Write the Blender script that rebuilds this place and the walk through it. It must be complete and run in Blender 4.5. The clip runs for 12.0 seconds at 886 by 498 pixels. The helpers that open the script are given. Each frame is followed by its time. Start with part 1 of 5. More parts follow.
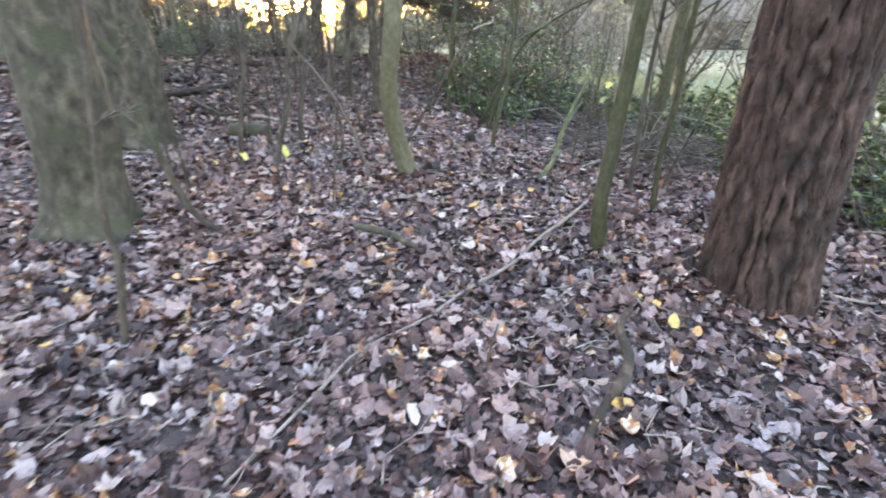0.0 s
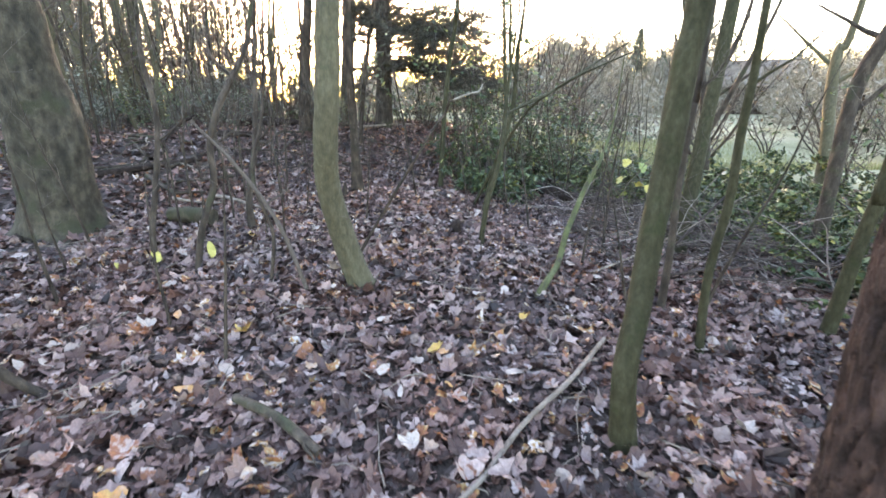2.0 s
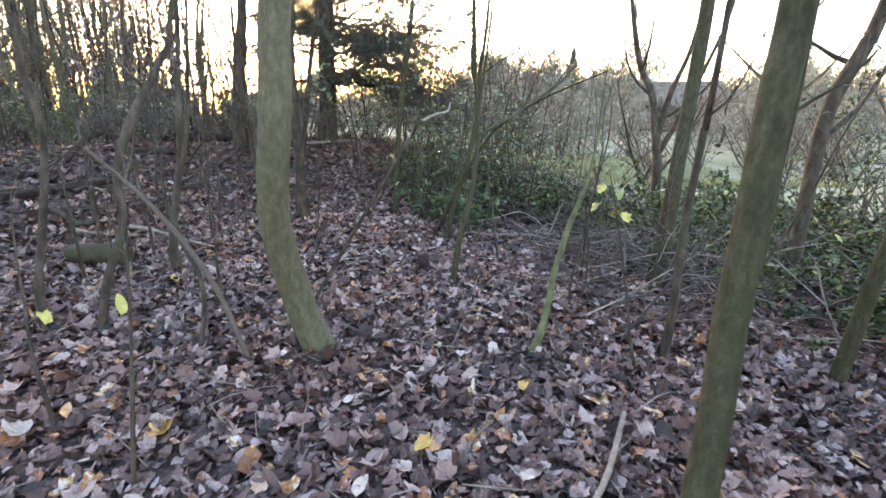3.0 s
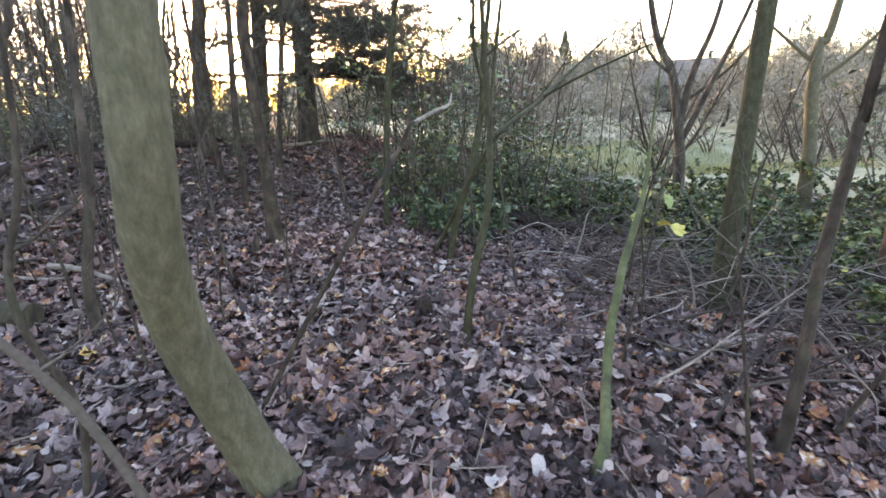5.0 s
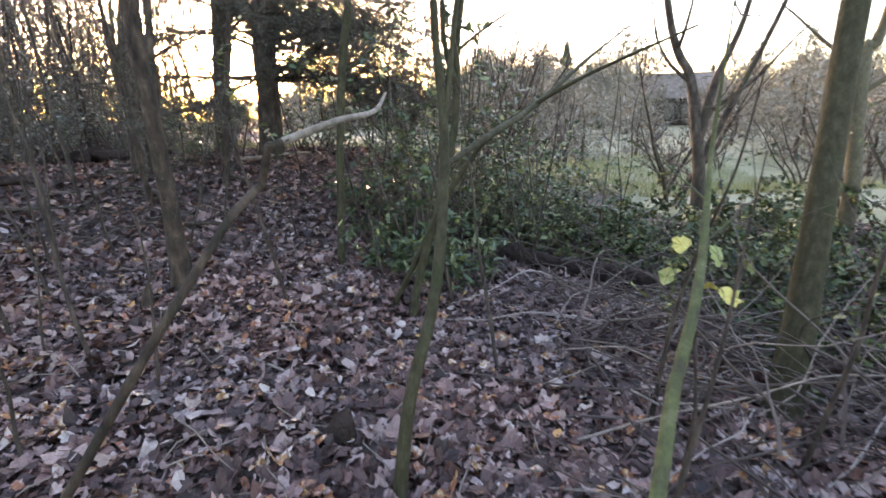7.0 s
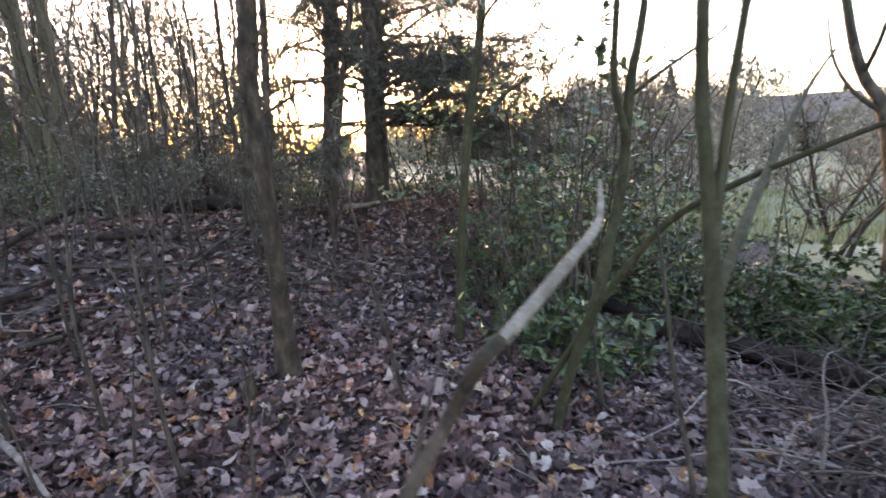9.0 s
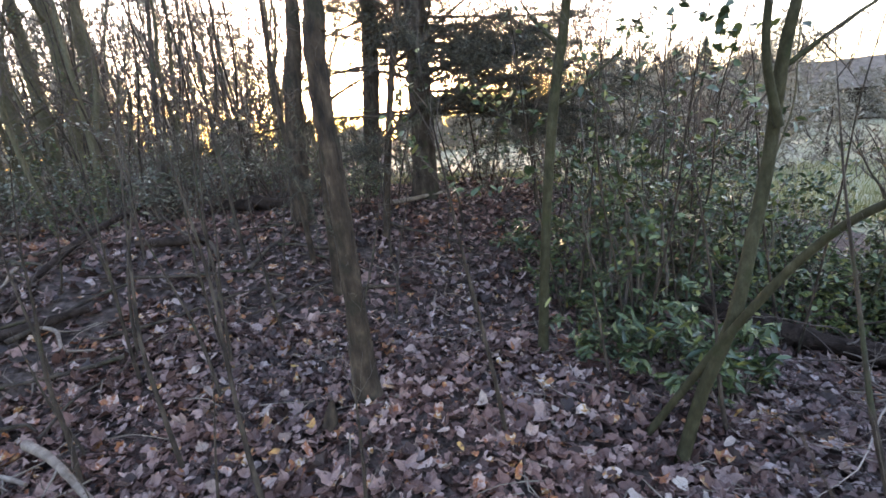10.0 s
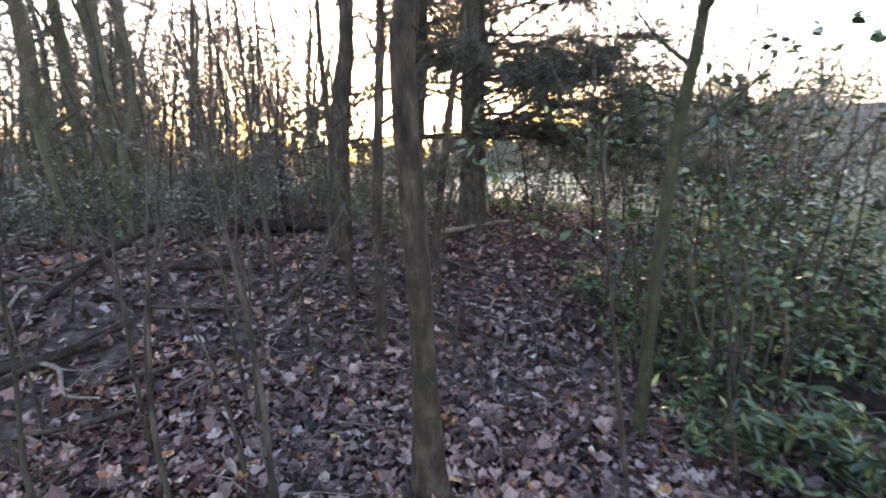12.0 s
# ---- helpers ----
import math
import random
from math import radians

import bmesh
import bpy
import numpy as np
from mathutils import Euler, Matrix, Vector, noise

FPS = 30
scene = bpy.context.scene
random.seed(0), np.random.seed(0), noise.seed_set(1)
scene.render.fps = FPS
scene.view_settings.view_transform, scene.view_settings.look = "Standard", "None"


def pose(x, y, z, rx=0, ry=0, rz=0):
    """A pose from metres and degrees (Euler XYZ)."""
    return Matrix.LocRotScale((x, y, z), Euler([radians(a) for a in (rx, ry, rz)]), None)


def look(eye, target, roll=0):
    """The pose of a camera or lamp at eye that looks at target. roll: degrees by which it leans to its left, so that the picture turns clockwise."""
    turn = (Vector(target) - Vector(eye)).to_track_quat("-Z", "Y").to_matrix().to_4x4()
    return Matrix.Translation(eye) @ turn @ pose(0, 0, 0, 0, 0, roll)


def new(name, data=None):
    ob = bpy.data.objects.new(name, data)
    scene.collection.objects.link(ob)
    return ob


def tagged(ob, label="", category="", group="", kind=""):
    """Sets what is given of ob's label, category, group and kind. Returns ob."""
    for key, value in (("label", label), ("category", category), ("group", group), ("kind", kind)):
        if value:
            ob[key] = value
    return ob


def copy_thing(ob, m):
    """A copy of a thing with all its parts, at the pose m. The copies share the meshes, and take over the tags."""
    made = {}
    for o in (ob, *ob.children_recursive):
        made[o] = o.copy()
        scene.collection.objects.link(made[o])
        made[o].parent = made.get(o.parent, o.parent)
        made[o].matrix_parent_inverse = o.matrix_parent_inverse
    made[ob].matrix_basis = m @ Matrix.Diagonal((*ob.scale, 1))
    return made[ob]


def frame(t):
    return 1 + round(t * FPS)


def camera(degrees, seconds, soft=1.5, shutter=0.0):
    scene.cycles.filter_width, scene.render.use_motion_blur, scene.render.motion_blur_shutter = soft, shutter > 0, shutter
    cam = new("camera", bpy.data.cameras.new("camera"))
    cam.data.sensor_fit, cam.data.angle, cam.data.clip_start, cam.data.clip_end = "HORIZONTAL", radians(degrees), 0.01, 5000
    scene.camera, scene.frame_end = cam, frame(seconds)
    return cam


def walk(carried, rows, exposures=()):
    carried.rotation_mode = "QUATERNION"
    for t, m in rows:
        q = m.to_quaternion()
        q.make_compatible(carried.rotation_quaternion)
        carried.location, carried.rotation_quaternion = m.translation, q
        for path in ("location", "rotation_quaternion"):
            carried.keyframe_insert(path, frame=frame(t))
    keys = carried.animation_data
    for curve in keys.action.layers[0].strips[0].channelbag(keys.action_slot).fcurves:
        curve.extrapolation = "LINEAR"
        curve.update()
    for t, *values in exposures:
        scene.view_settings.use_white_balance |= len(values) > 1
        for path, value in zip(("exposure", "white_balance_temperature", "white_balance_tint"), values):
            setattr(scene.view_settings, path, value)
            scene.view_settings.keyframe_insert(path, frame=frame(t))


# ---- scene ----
cam = camera(85.5, 12.0, 1.6, 0.3)
METRES, EYE, TILT, LEAN, TURN = 7.4, 1.434, -24.0, 0.0, 0.0
ROWS = [
    (0.0, 0.0, 0.0, 0.0, 0.0, 0.0, -0.0),
    (0.5, 0.0191, 0.0505, 0.0219, -7.03, -0.57, 2.88),
    (1.0, 0.0482, 0.092, 0.0381, -7.77, 0.64, 2.31),
    (1.5, 0.0713, 0.1363, 0.0648, 0.35, 3.81, -1.14),
    (2.0, 0.0573, 0.178, 0.0872, 2.0, 6.85, -0.66),
    (2.5, 0.0334, 0.2196, 0.1124, -3.27, 8.1, 1.89),
    (3.0, 0.0243, 0.2592, 0.1315, -4.75, 8.33, 1.38),
    (5.0, 0.03, 0.4007, 0.2011, -4.75, 7.14, 3.98),
    (5.5, 0.0517, 0.44, 0.2212, -2.79, 6.77, 3.25),
    (6.0, 0.0653, 0.4803, 0.2357, -6.0, 6.55, 3.61),
    (6.5, 0.0717, 0.5255, 0.2552, -8.66, 6.56, 4.76),
    (7.0, 0.0911, 0.5602, 0.2686, -4.86, 8.3, 3.24),
    (9.0, 0.0441, 0.652, 0.3394, 5.16, 12.07, 0.23),
    (9.5, 0.0079, 0.6789, 0.3578, 8.91, 10.54, 0.44),
    (10.0, -0.0164, 0.6923, 0.3687, 8.57, 10.39, 1.38),
    (10.5, -0.0454, 0.7171, 0.3772, 1.5, 10.89, 5.62),
    (11.0, -0.07, 0.7193, 0.3904, -1.48, 11.73, 6.4),
    (11.5, -0.0779, 0.7274, 0.3949, 1.85, 12.8, 2.43),
    (12.0, -0.0835, 0.7639, 0.4097, 9.86, 12.94, -2.25),
]
walk(cam, [(t, pose(0, 0, EYE, TILT, LEAN, TURN) @ pose(METRES * x, METRES * y, METRES * z, 90 + pitch, roll, yaw)) for t, x, y, z, yaw, pitch, roll in ROWS],
     [(0.0, 4.6, 6700, 23), (1.5, 4.55, 6600, 22), (2.5, 4.2, 6550, 23), (5.0, 4.05, 6600, 26), (6.5, 3.9, 6600, 29), (9.0, 3.7, 6500, 29), (12.0, 3.8, 6400, 28)])

# ---- world and sun ----
SUN_AZ, SUN_EL = -16.6, 5.6
world = bpy.data.worlds.new("evening_sky")
scene.world = world
world.use_nodes = True
wn = world.node_tree
sky = wn.nodes.new("ShaderNodeTexSky")
sky.sky_type, sky.sun_disc = "NISHITA", False
sky.sun_elevation, sky.sun_rotation = radians(SUN_EL), radians(SUN_AZ)
sky.air_density, sky.dust_density, sky.ozone_density = 1.0, 2.0, 1.2
wn.links.new(sky.outputs[0], wn.nodes["Background"].inputs[0])
wn.nodes["Background"].inputs[1].default_value = 0.15
sun_data = bpy.data.lights.new("sun", "SUN")
sun_data.energy, sun_data.angle, sun_data.color = 0.5, radians(10), (1.0, 0.82, 0.6)
sun = new("sun", sun_data)
az, el = radians(SUN_AZ), radians(SUN_EL)
sun.matrix_world = look((60 * math.sin(az), 60 * math.cos(az), 60 * math.tan(el)), (0, 0, 0))


# ---- materials ----
def surface(name, ramp, scale=8.0, stretch=(1, 1, 1), rough=0.8, bump=0.3, fine=60.0, spread="", patch=None, gloss=0.3, depth=0.01, tint=None):
    """A procedural surface. ramp: (place, colour) pairs; spread: island, object or empty; patch: (colour, scale, share) of a second tone; tint: (one colour, another, scale) of broad changes of tone."""
    m = bpy.data.materials.new(name)
    m.use_nodes = True
    t = m.node_tree
    b = t.nodes["Principled BSDF"]
    b.inputs["Specular IOR Level"].default_value = gloss
    co = t.nodes.new("ShaderNodeTexCoord")
    mp = t.nodes.new("ShaderNodeMapping")
    mp.inputs["Scale"].default_value = stretch
    t.links.new(co.outputs["Object"], mp.inputs["Vector"])
    n1 = t.nodes.new("ShaderNodeTexNoise")
    n1.inputs["Scale"].default_value, n1.inputs["Detail"].default_value = scale, 6
    n2 = t.nodes.new("ShaderNodeTexNoise")
    n2.inputs["Scale"].default_value, n2.inputs["Detail"].default_value = fine, 4
    for n in (n1, n2):
        t.links.new(mp.outputs[0], n.inputs["Vector"])
    r = t.nodes.new("ShaderNodeValToRGB")
    e = r.color_ramp.elements
    while len(e) < len(ramp):
        e.new(0.5)
    for k, (p, c) in zip(e, ramp):
        k.position, k.color = p, (*c, 1)
    if spread:
        src = t.nodes.new("ShaderNodeNewGeometry" if spread == "island" else "ShaderNodeObjectInfo").outputs["Random Per Island" if spread == "island" else "Random"]
        mix = t.nodes.new("ShaderNodeMath")
        mix.operation = "MULTIPLY_ADD"
        mix.inputs[1].default_value = 0.22
        t.links.new(n1.outputs[0], mix.inputs[0])
        sub = t.nodes.new("ShaderNodeMath")
        sub.operation, sub.inputs[1].default_value = "SUBTRACT", 0.11
        t.links.new(src, sub.inputs[0])
        t.links.new(sub.outputs[0], mix.inputs[2])
        t.links.new(mix.outputs[0], r.inputs[0])
    else:
        t.links.new(n1.outputs[0], r.inputs[0])
    out = r.outputs[0]
    if patch:
        colour, pscale, share = patch
        n3 = t.nodes.new("ShaderNodeTexNoise")
        n3.inputs["Scale"].default_value, n3.inputs["Detail"].default_value = pscale, 5
        t.links.new(co.outputs["Object"], n3.inputs["Vector"])
        lim = t.nodes.new("ShaderNodeMapRange")
        lim.inputs[1].default_value, lim.inputs[2].default_value = 0.62 - share * 0.3, 0.72 - share * 0.3
        t.links.new(n3.outputs[0], lim.inputs[0])
        px = t.nodes.new("ShaderNodeMix")
        px.data_type = "RGBA"
        t.links.new(lim.outputs[0], px.inputs[0])
        t.links.new(out, px.inputs[6])
        px.inputs[7].default_value = (*colour, 1)
        out = px.outputs[2]
    if tint:
        n4 = t.nodes.new("ShaderNodeTexNoise")
        n4.inputs["Scale"].default_value, n4.inputs["Detail"].default_value = tint[2], 4
        t.links.new(co.outputs["Object"], n4.inputs["Vector"])
        tr = t.nodes.new("ShaderNodeValToRGB")
        tr.color_ramp.elements[0].position, tr.color_ramp.elements[0].color = 0.4, (*tint[0], 1)
        tr.color_ramp.elements[1].position, tr.color_ramp.elements[1].color = 0.62, (*tint[1], 1)
        t.links.new(n4.outputs[0], tr.inputs[0])
        tx = t.nodes.new("ShaderNodeMix")
        tx.data_type, tx.blend_type = "RGBA", "MULTIPLY"
        tx.inputs[0].default_value = 1.0
        t.links.new(out, tx.inputs[6])
        t.links.new(tr.outputs[0], tx.inputs[7])
        out = tx.outputs[2]
    fx = t.nodes.new("ShaderNodeMix")
    fx.data_type, fx.blend_type = "RGBA", "MULTIPLY"
    fx.inputs[0].default_value = 0.6
    fr = t.nodes.new("ShaderNodeMapRange")
    fr.inputs[1].default_value, fr.inputs[2].default_value, fr.inputs[3].default_value, fr.inputs[4].default_value = 0.3, 0.7, 0.6, 1.25
    t.links.new(n2.outputs[0], fr.inputs[0])
    t.links.new(out, fx.inputs[6])
    t.links.new(fr.outputs[0], fx.inputs[7])
    t.links.new(fx.outputs[2], b.inputs["Base Color"])
    rr = t.nodes.new("ShaderNodeMapRange")
    rr.inputs[3].default_value, rr.inputs[4].default_value = max(0.05, rough - 0.12), min(1, rough + 0.12)
    t.links.new(n2.outputs[0], rr.inputs[0])
    t.links.new(rr.outputs[0], b.inputs["Roughness"])
    if bump:
        bp = t.nodes.new("ShaderNodeBump")
        bp.inputs["Strength"].default_value, bp.inputs["Distance"].default_value = bump, depth
        ad = t.nodes.new("ShaderNodeMath")
        t.links.new(n1.outputs[0], ad.inputs[0])
        t.links.new(n2.outputs[0], ad.inputs[1])
        t.links.new(ad.outputs[0], bp.inputs["Height"])
        t.links.new(bp.outputs[0], b.inputs["Normal"])
    return m


SOIL = surface("leaf_mould", [(0.3, (0.025, 0.018, 0.015)), (0.5, (0.07, 0.05, 0.042)), (0.7, (0.16, 0.12, 0.105))], 14, bump=0.8, fine=70, rough=0.85, depth=0.03)
LITTER = surface("dead_leaves", [(0.0, (0.02, 0.011, 0.009)), (0.28, (0.07, 0.036, 0.029)), (0.54, (0.15, 0.083, 0.068)), (0.7, (0.235, 0.15, 0.128)), (0.83, (0.31, 0.22, 0.19)),
                                 (0.91, (0.42, 0.325, 0.285)), (0.935, (0.25, 0.10, 0.055)), (0.965, (0.31, 0.125, 0.05)), (0.985, (0.4, 0.25, 0.09)), (1.0, (0.55, 0.46, 0.40))],
                 30, rough=0.5, bump=0.6, fine=110, spread="island", gloss=0.4, depth=0.007, tint=((0.86, 0.91, 0.98), (1.1, 1.0, 0.97), 0.8))
PALE_LEAF = surface("pale_dead_leaf", [(0.0, (0.2, 0.13, 0.1)), (0.4, (0.33, 0.25, 0.21)), (0.8, (0.45, 0.37, 0.32)), (0.92, (0.45, 0.22, 0.07)), (1.0, (0.5, 0.34, 0.1))], 30, rough=0.5, bump=0.4, fine=130, spread="object", gloss=0.4, depth=0.005)
YELLOW_LEAF = surface("yellow_leaf", [(0.2, (0.42, 0.35, 0.08)), (0.8, (0.56, 0.49, 0.14))], 20, rough=0.5, bump=0.2, fine=120, gloss=0.4, depth=0.003)
LIME_LEAF = surface("lime_green_leaf", [(0.0, (0.10, 0.14, 0.035)), (0.6, (0.19, 0.22, 0.055)), (1.0, (0.34, 0.30, 0.08))], 20, rough=0.5, bump=0.2, fine=120, spread="island", gloss=0.4, depth=0.003)
HOLLY = surface("holly_leaf", [(0.0, (0.026, 0.048, 0.022)), (0.5, (0.062, 0.096, 0.038)), (0.85, (0.125, 0.155, 0.055)), (1.0, (0.28, 0.27, 0.08))], 20, rough=0.34, bump=0.2, fine=90, spread="island", gloss=0.5, depth=0.003)
BRAMBLE = surface("bramble_leaf", [(0.0, (0.024, 0.04, 0.015)), (0.45, (0.058, 0.085, 0.028)), (0.8, (0.115, 0.14, 0.043)), (0.95, (0.18, 0.185, 0.055)), (1.0, (0.33, 0.28, 0.08))], 20, rough=0.55, bump=0.2, fine=90, spread="island", gloss=0.4, depth=0.003, tint=((0.7, 0.75, 0.8), (1.25, 1.18, 1.0), 1.2))
SHRUB_LEAF = surface("grey_green_leaf", [(0.0, (0.045, 0.052, 0.038)), (0.5, (0.12, 0.128, 0.09)), (0.85, (0.24, 0.24, 0.18)), (1.0, (0.42, 0.4, 0.32))], 20, rough=0.4, bump=0.2, fine=90, spread="island", gloss=0.5, depth=0.003)
RUSSET = surface("russet_leaf", [(0.0, (0.10, 0.05, 0.02)), (0.6, (0.22, 0.12, 0.05)), (1.0, (0.35, 0.24, 0.07))], 20, rough=0.6, bump=0.2, fine=90, spread="island", gloss=0.3, depth=0.003)
NEEDLE = surface("pine_needles", [(0.0, (0.035, 0.033, 0.024)), (0.7, (0.075, 0.069, 0.05)), (1.0, (0.125, 0.105, 0.068))], 20, rough=0.7, bump=0, fine=90, spread="island")
BARK_GREEN = surface("mossy_smooth_bark", [(0.25, (0.07, 0.061, 0.037)), (0.5, (0.102, 0.091, 0.056)), (0.75, (0.14, 0.126, 0.083))], 34, (1, 1, 0.45), 0.85, 0.4, 120, patch=((0.088, 0.085, 0.05), 9.0, 0.05), depth=0.008, tint=((0.88, 0.87, 0.83), (1.06, 1.05, 1.0), 2.0))
BARK_GREY = surface("grey_beech_bark", [(0.3, (0.028, 0.024, 0.017)), (0.5, (0.062, 0.053, 0.038)), (0.7, (0.11, 0.095, 0.07))], 13, (1, 1, 0.6), 0.85, 0.8, 90, patch=((0.046, 0.047, 0.027), 4.0, 0.25), depth=0.015, tint=((0.75, 0.74, 0.7), (1.1, 1.06, 1.0), 2.0))
BARK_MOSS = surface("dark_olive_bark", [(0.25, (0.03, 0.028, 0.016)), (0.5, (0.05, 0.047, 0.027)), (0.75, (0.078, 0.073, 0.045))], 30, (1, 1, 0.4), 0.9, 0.5, 110, patch=((0.042, 0.045, 0.023), 8.0, 0.15), depth=0.009, gloss=0.15, tint=((0.85, 0.84, 0.8), (1.08, 1.06, 1.0), 2.0))
BARK_PINE = surface("ridged_pine_bark", [(0.3, (0.016, 0.010, 0.008)), (0.5, (0.045, 0.027, 0.022)), (0.7, (0.095, 0.06, 0.05))], 18, (1, 1, 0.4), 0.9, 1.0, 90, depth=0.02, tint=((0.8, 0.78, 0.78), (1.12, 1.05, 1.02), 3.0))
BARK_DARK = surface("dark_brown_bark", [(0.3, (0.024, 0.018, 0.014)), (0.5, (0.058, 0.044, 0.033)), (0.7, (0.11, 0.086, 0.066))], 14, (1, 1, 0.4), 0.9, 0.8, 90, patch=((0.05, 0.052, 0.029), 4.0, 0.25), depth=0.012)
BARK_WARM = surface("tan_brown_bark", [(0.3, (0.017, 0.012, 0.009)), (0.5, (0.05, 0.035, 0.024)), (0.7, (0.105, 0.076, 0.052))], 16, (1, 1, 0.4), 0.9, 0.8, 90, patch=((0.03, 0.026, 0.017), 5.0, 0.3), depth=0.012)
TWIG = surface("bare_twigs", [(0.0, (0.055, 0.043, 0.035)), (1.0, (0.14, 0.112, 0.092))], 12, rough=0.9, bump=0, fine=50, spread="island")
# Paler than TWIG: the haze of distance is put into this colour.
HAZED_TWIG = surface("hazed_bare_twigs", [(0.0, (0.175, 0.152, 0.115)), (1.0, (0.31, 0.278, 0.22))], 1.5, rough=0.95, bump=0, fine=20, spread="island")
FAR_FIR = surface("distant_conifer", [(0.0, (0.07, 0.085, 0.06)), (1.0, (0.14, 0.155, 0.11))], 1.5, rough=0.95, bump=0, fine=20, spread="island")
# Brown tiles, with the haze before the far house lightened into their colour.
ROOF_TILE = surface("hazed_roof_tiles", [(0.3, (0.14, 0.11, 0.09)), (0.7, (0.24, 0.19, 0.155))], 2.0, rough=0.9, bump=0.3, fine=12, depth=0.03)
STICK = surface("weathered_stick", [(0.3, (0.13, 0.10, 0.08)), (0.6, (0.26, 0.21, 0.17)), (0.8, (0.36, 0.31, 0.26))], 12, (1, 1, 1), 0.85, 0.5, 90, depth=0.006)
CANE = surface("dead_brown_canes", [(0.0, (0.03, 0.021, 0.017)), (0.45, (0.085, 0.063, 0.052)), (0.8, (0.17, 0.135, 0.115)), (1.0, (0.3, 0.255, 0.225))], 12, rough=0.8, bump=0.3, fine=90, spread="object", depth=0.004)
POLE = surface("pale_dead_wood", [(0.3, (0.10, 0.082, 0.06)), (0.55, (0.19, 0.16, 0.125)), (0.75, (0.29, 0.25, 0.205))], 14, (1, 1, 0.5), 0.8, 0.6, 90, depth=0.006)
MOSS_STEM = surface("bright_mossy_bark", [(0.3, (0.055, 0.05, 0.028)), (0.5, (0.085, 0.095, 0.036)), (0.75, (0.14, 0.14, 0.07))], 14, (1, 1, 0.6), 0.85, 0.6, 90, depth=0.006)
ROT = surface("rotten_wood", [(0.3, (0.018, 0.013, 0.011)), (0.6, (0.05, 0.036, 0.03)), (0.8, (0.10, 0.075, 0.06))], 12, rough=0.95, bump=0.8, fine=60, depth=0.02, gloss=0.08)
GRASS = surface("meadow_grass", [(0.3, (0.145, 0.15, 0.08)), (0.5, (0.21, 0.21, 0.125)), (0.7, (0.29, 0.275, 0.19))], 0.5, rough=0.9, bump=0.4, fine=9, depth=0.03)
BLADES = surface("dry_grass_blades", [(0.0, (0.16, 0.18, 0.06)), (0.6, (0.28, 0.27, 0.12)), (1.0, (0.42, 0.36, 0.2))], 10, rough=0.8, bump=0, fine=40, spread="island")


# ---- mesh tools ----
class Geo:
    """Collects points and faces, and links them as one mesh."""

    def __init__(self):
        self.points, self.faces, self.count = [], [], 0

    def add(self, points, faces):
        points = np.asarray(points, dtype=np.float64).reshape(-1, 3)
        self.points.append(points)
        self.faces.append(np.asarray(faces, dtype=np.int64) + self.count)
        self.count += len(points)

    def mesh(self, name, material, smooth=True):
        me = bpy.data.meshes.new(name)
        pts = np.concatenate(self.points)
        loops = np.concatenate([f.ravel() for f in self.faces])
        sizes = np.concatenate([np.full(len(f), f.shape[1]) for f in self.faces])
        me.vertices.add(len(pts))
        me.vertices.foreach_set("co", pts.ravel().astype(np.float32))
        me.loops.add(len(loops))
        me.loops.foreach_set("vertex_index", loops.astype(np.int32))
        me.polygons.add(len(sizes))
        me.polygons.foreach_set("loop_start", np.concatenate([[0], np.cumsum(sizes)[:-1]]).astype(np.int32))
        me.polygons.foreach_set("loop_total", sizes.astype(np.int32))
        me.polygons.foreach_set("use_smooth", np.full(len(sizes), smooth))
        me.update(calc_edges=True)
        me.validate()
        me.materials.append(material)
        return me


def part(name, geo, material, parent, label="", smooth=True, kind=""):
    """Links a Geo as one mesh object under a thing or a part."""
    ob = new(name, geo.mesh(name, material, smooth))
    ob.parent = parent
    return tagged(ob, label, kind=kind)


def thing(name, at, label, category, group="", kind=""):
    """An Empty at its base that carries the parts of one thing; the parts are built round (0, 0, 0)."""
    ob = new(name)
    ob.location = at
    ob.empty_display_size = 0.1
    return tagged(ob, label, category, group, kind)


def smooth_path(pts, step):
    """Catmull-Rom through rows of any width, about one point each step."""
    p = np.asarray(pts, dtype=np.float64)
    p = np.vstack([2 * p[0] - p[1], p, 2 * p[-1] - p[-2]])
    out = []
    for i in range(1, len(p) - 2):
        a, b, c, d = p[i - 1:i + 3]
        n = max(1, int(np.linalg.norm((c - b)[:3]) / step))
        s = np.linspace(0, 1, n, endpoint=False)[:, None]
        out.append(0.5 * (2 * b + (c - a) * s + (2 * a - 5 * b + 4 * c - d) * s ** 2 + (3 * b - a - 3 * c + d) * s ** 3))
    out.append(p[-2][None])
    return np.vstack(out)


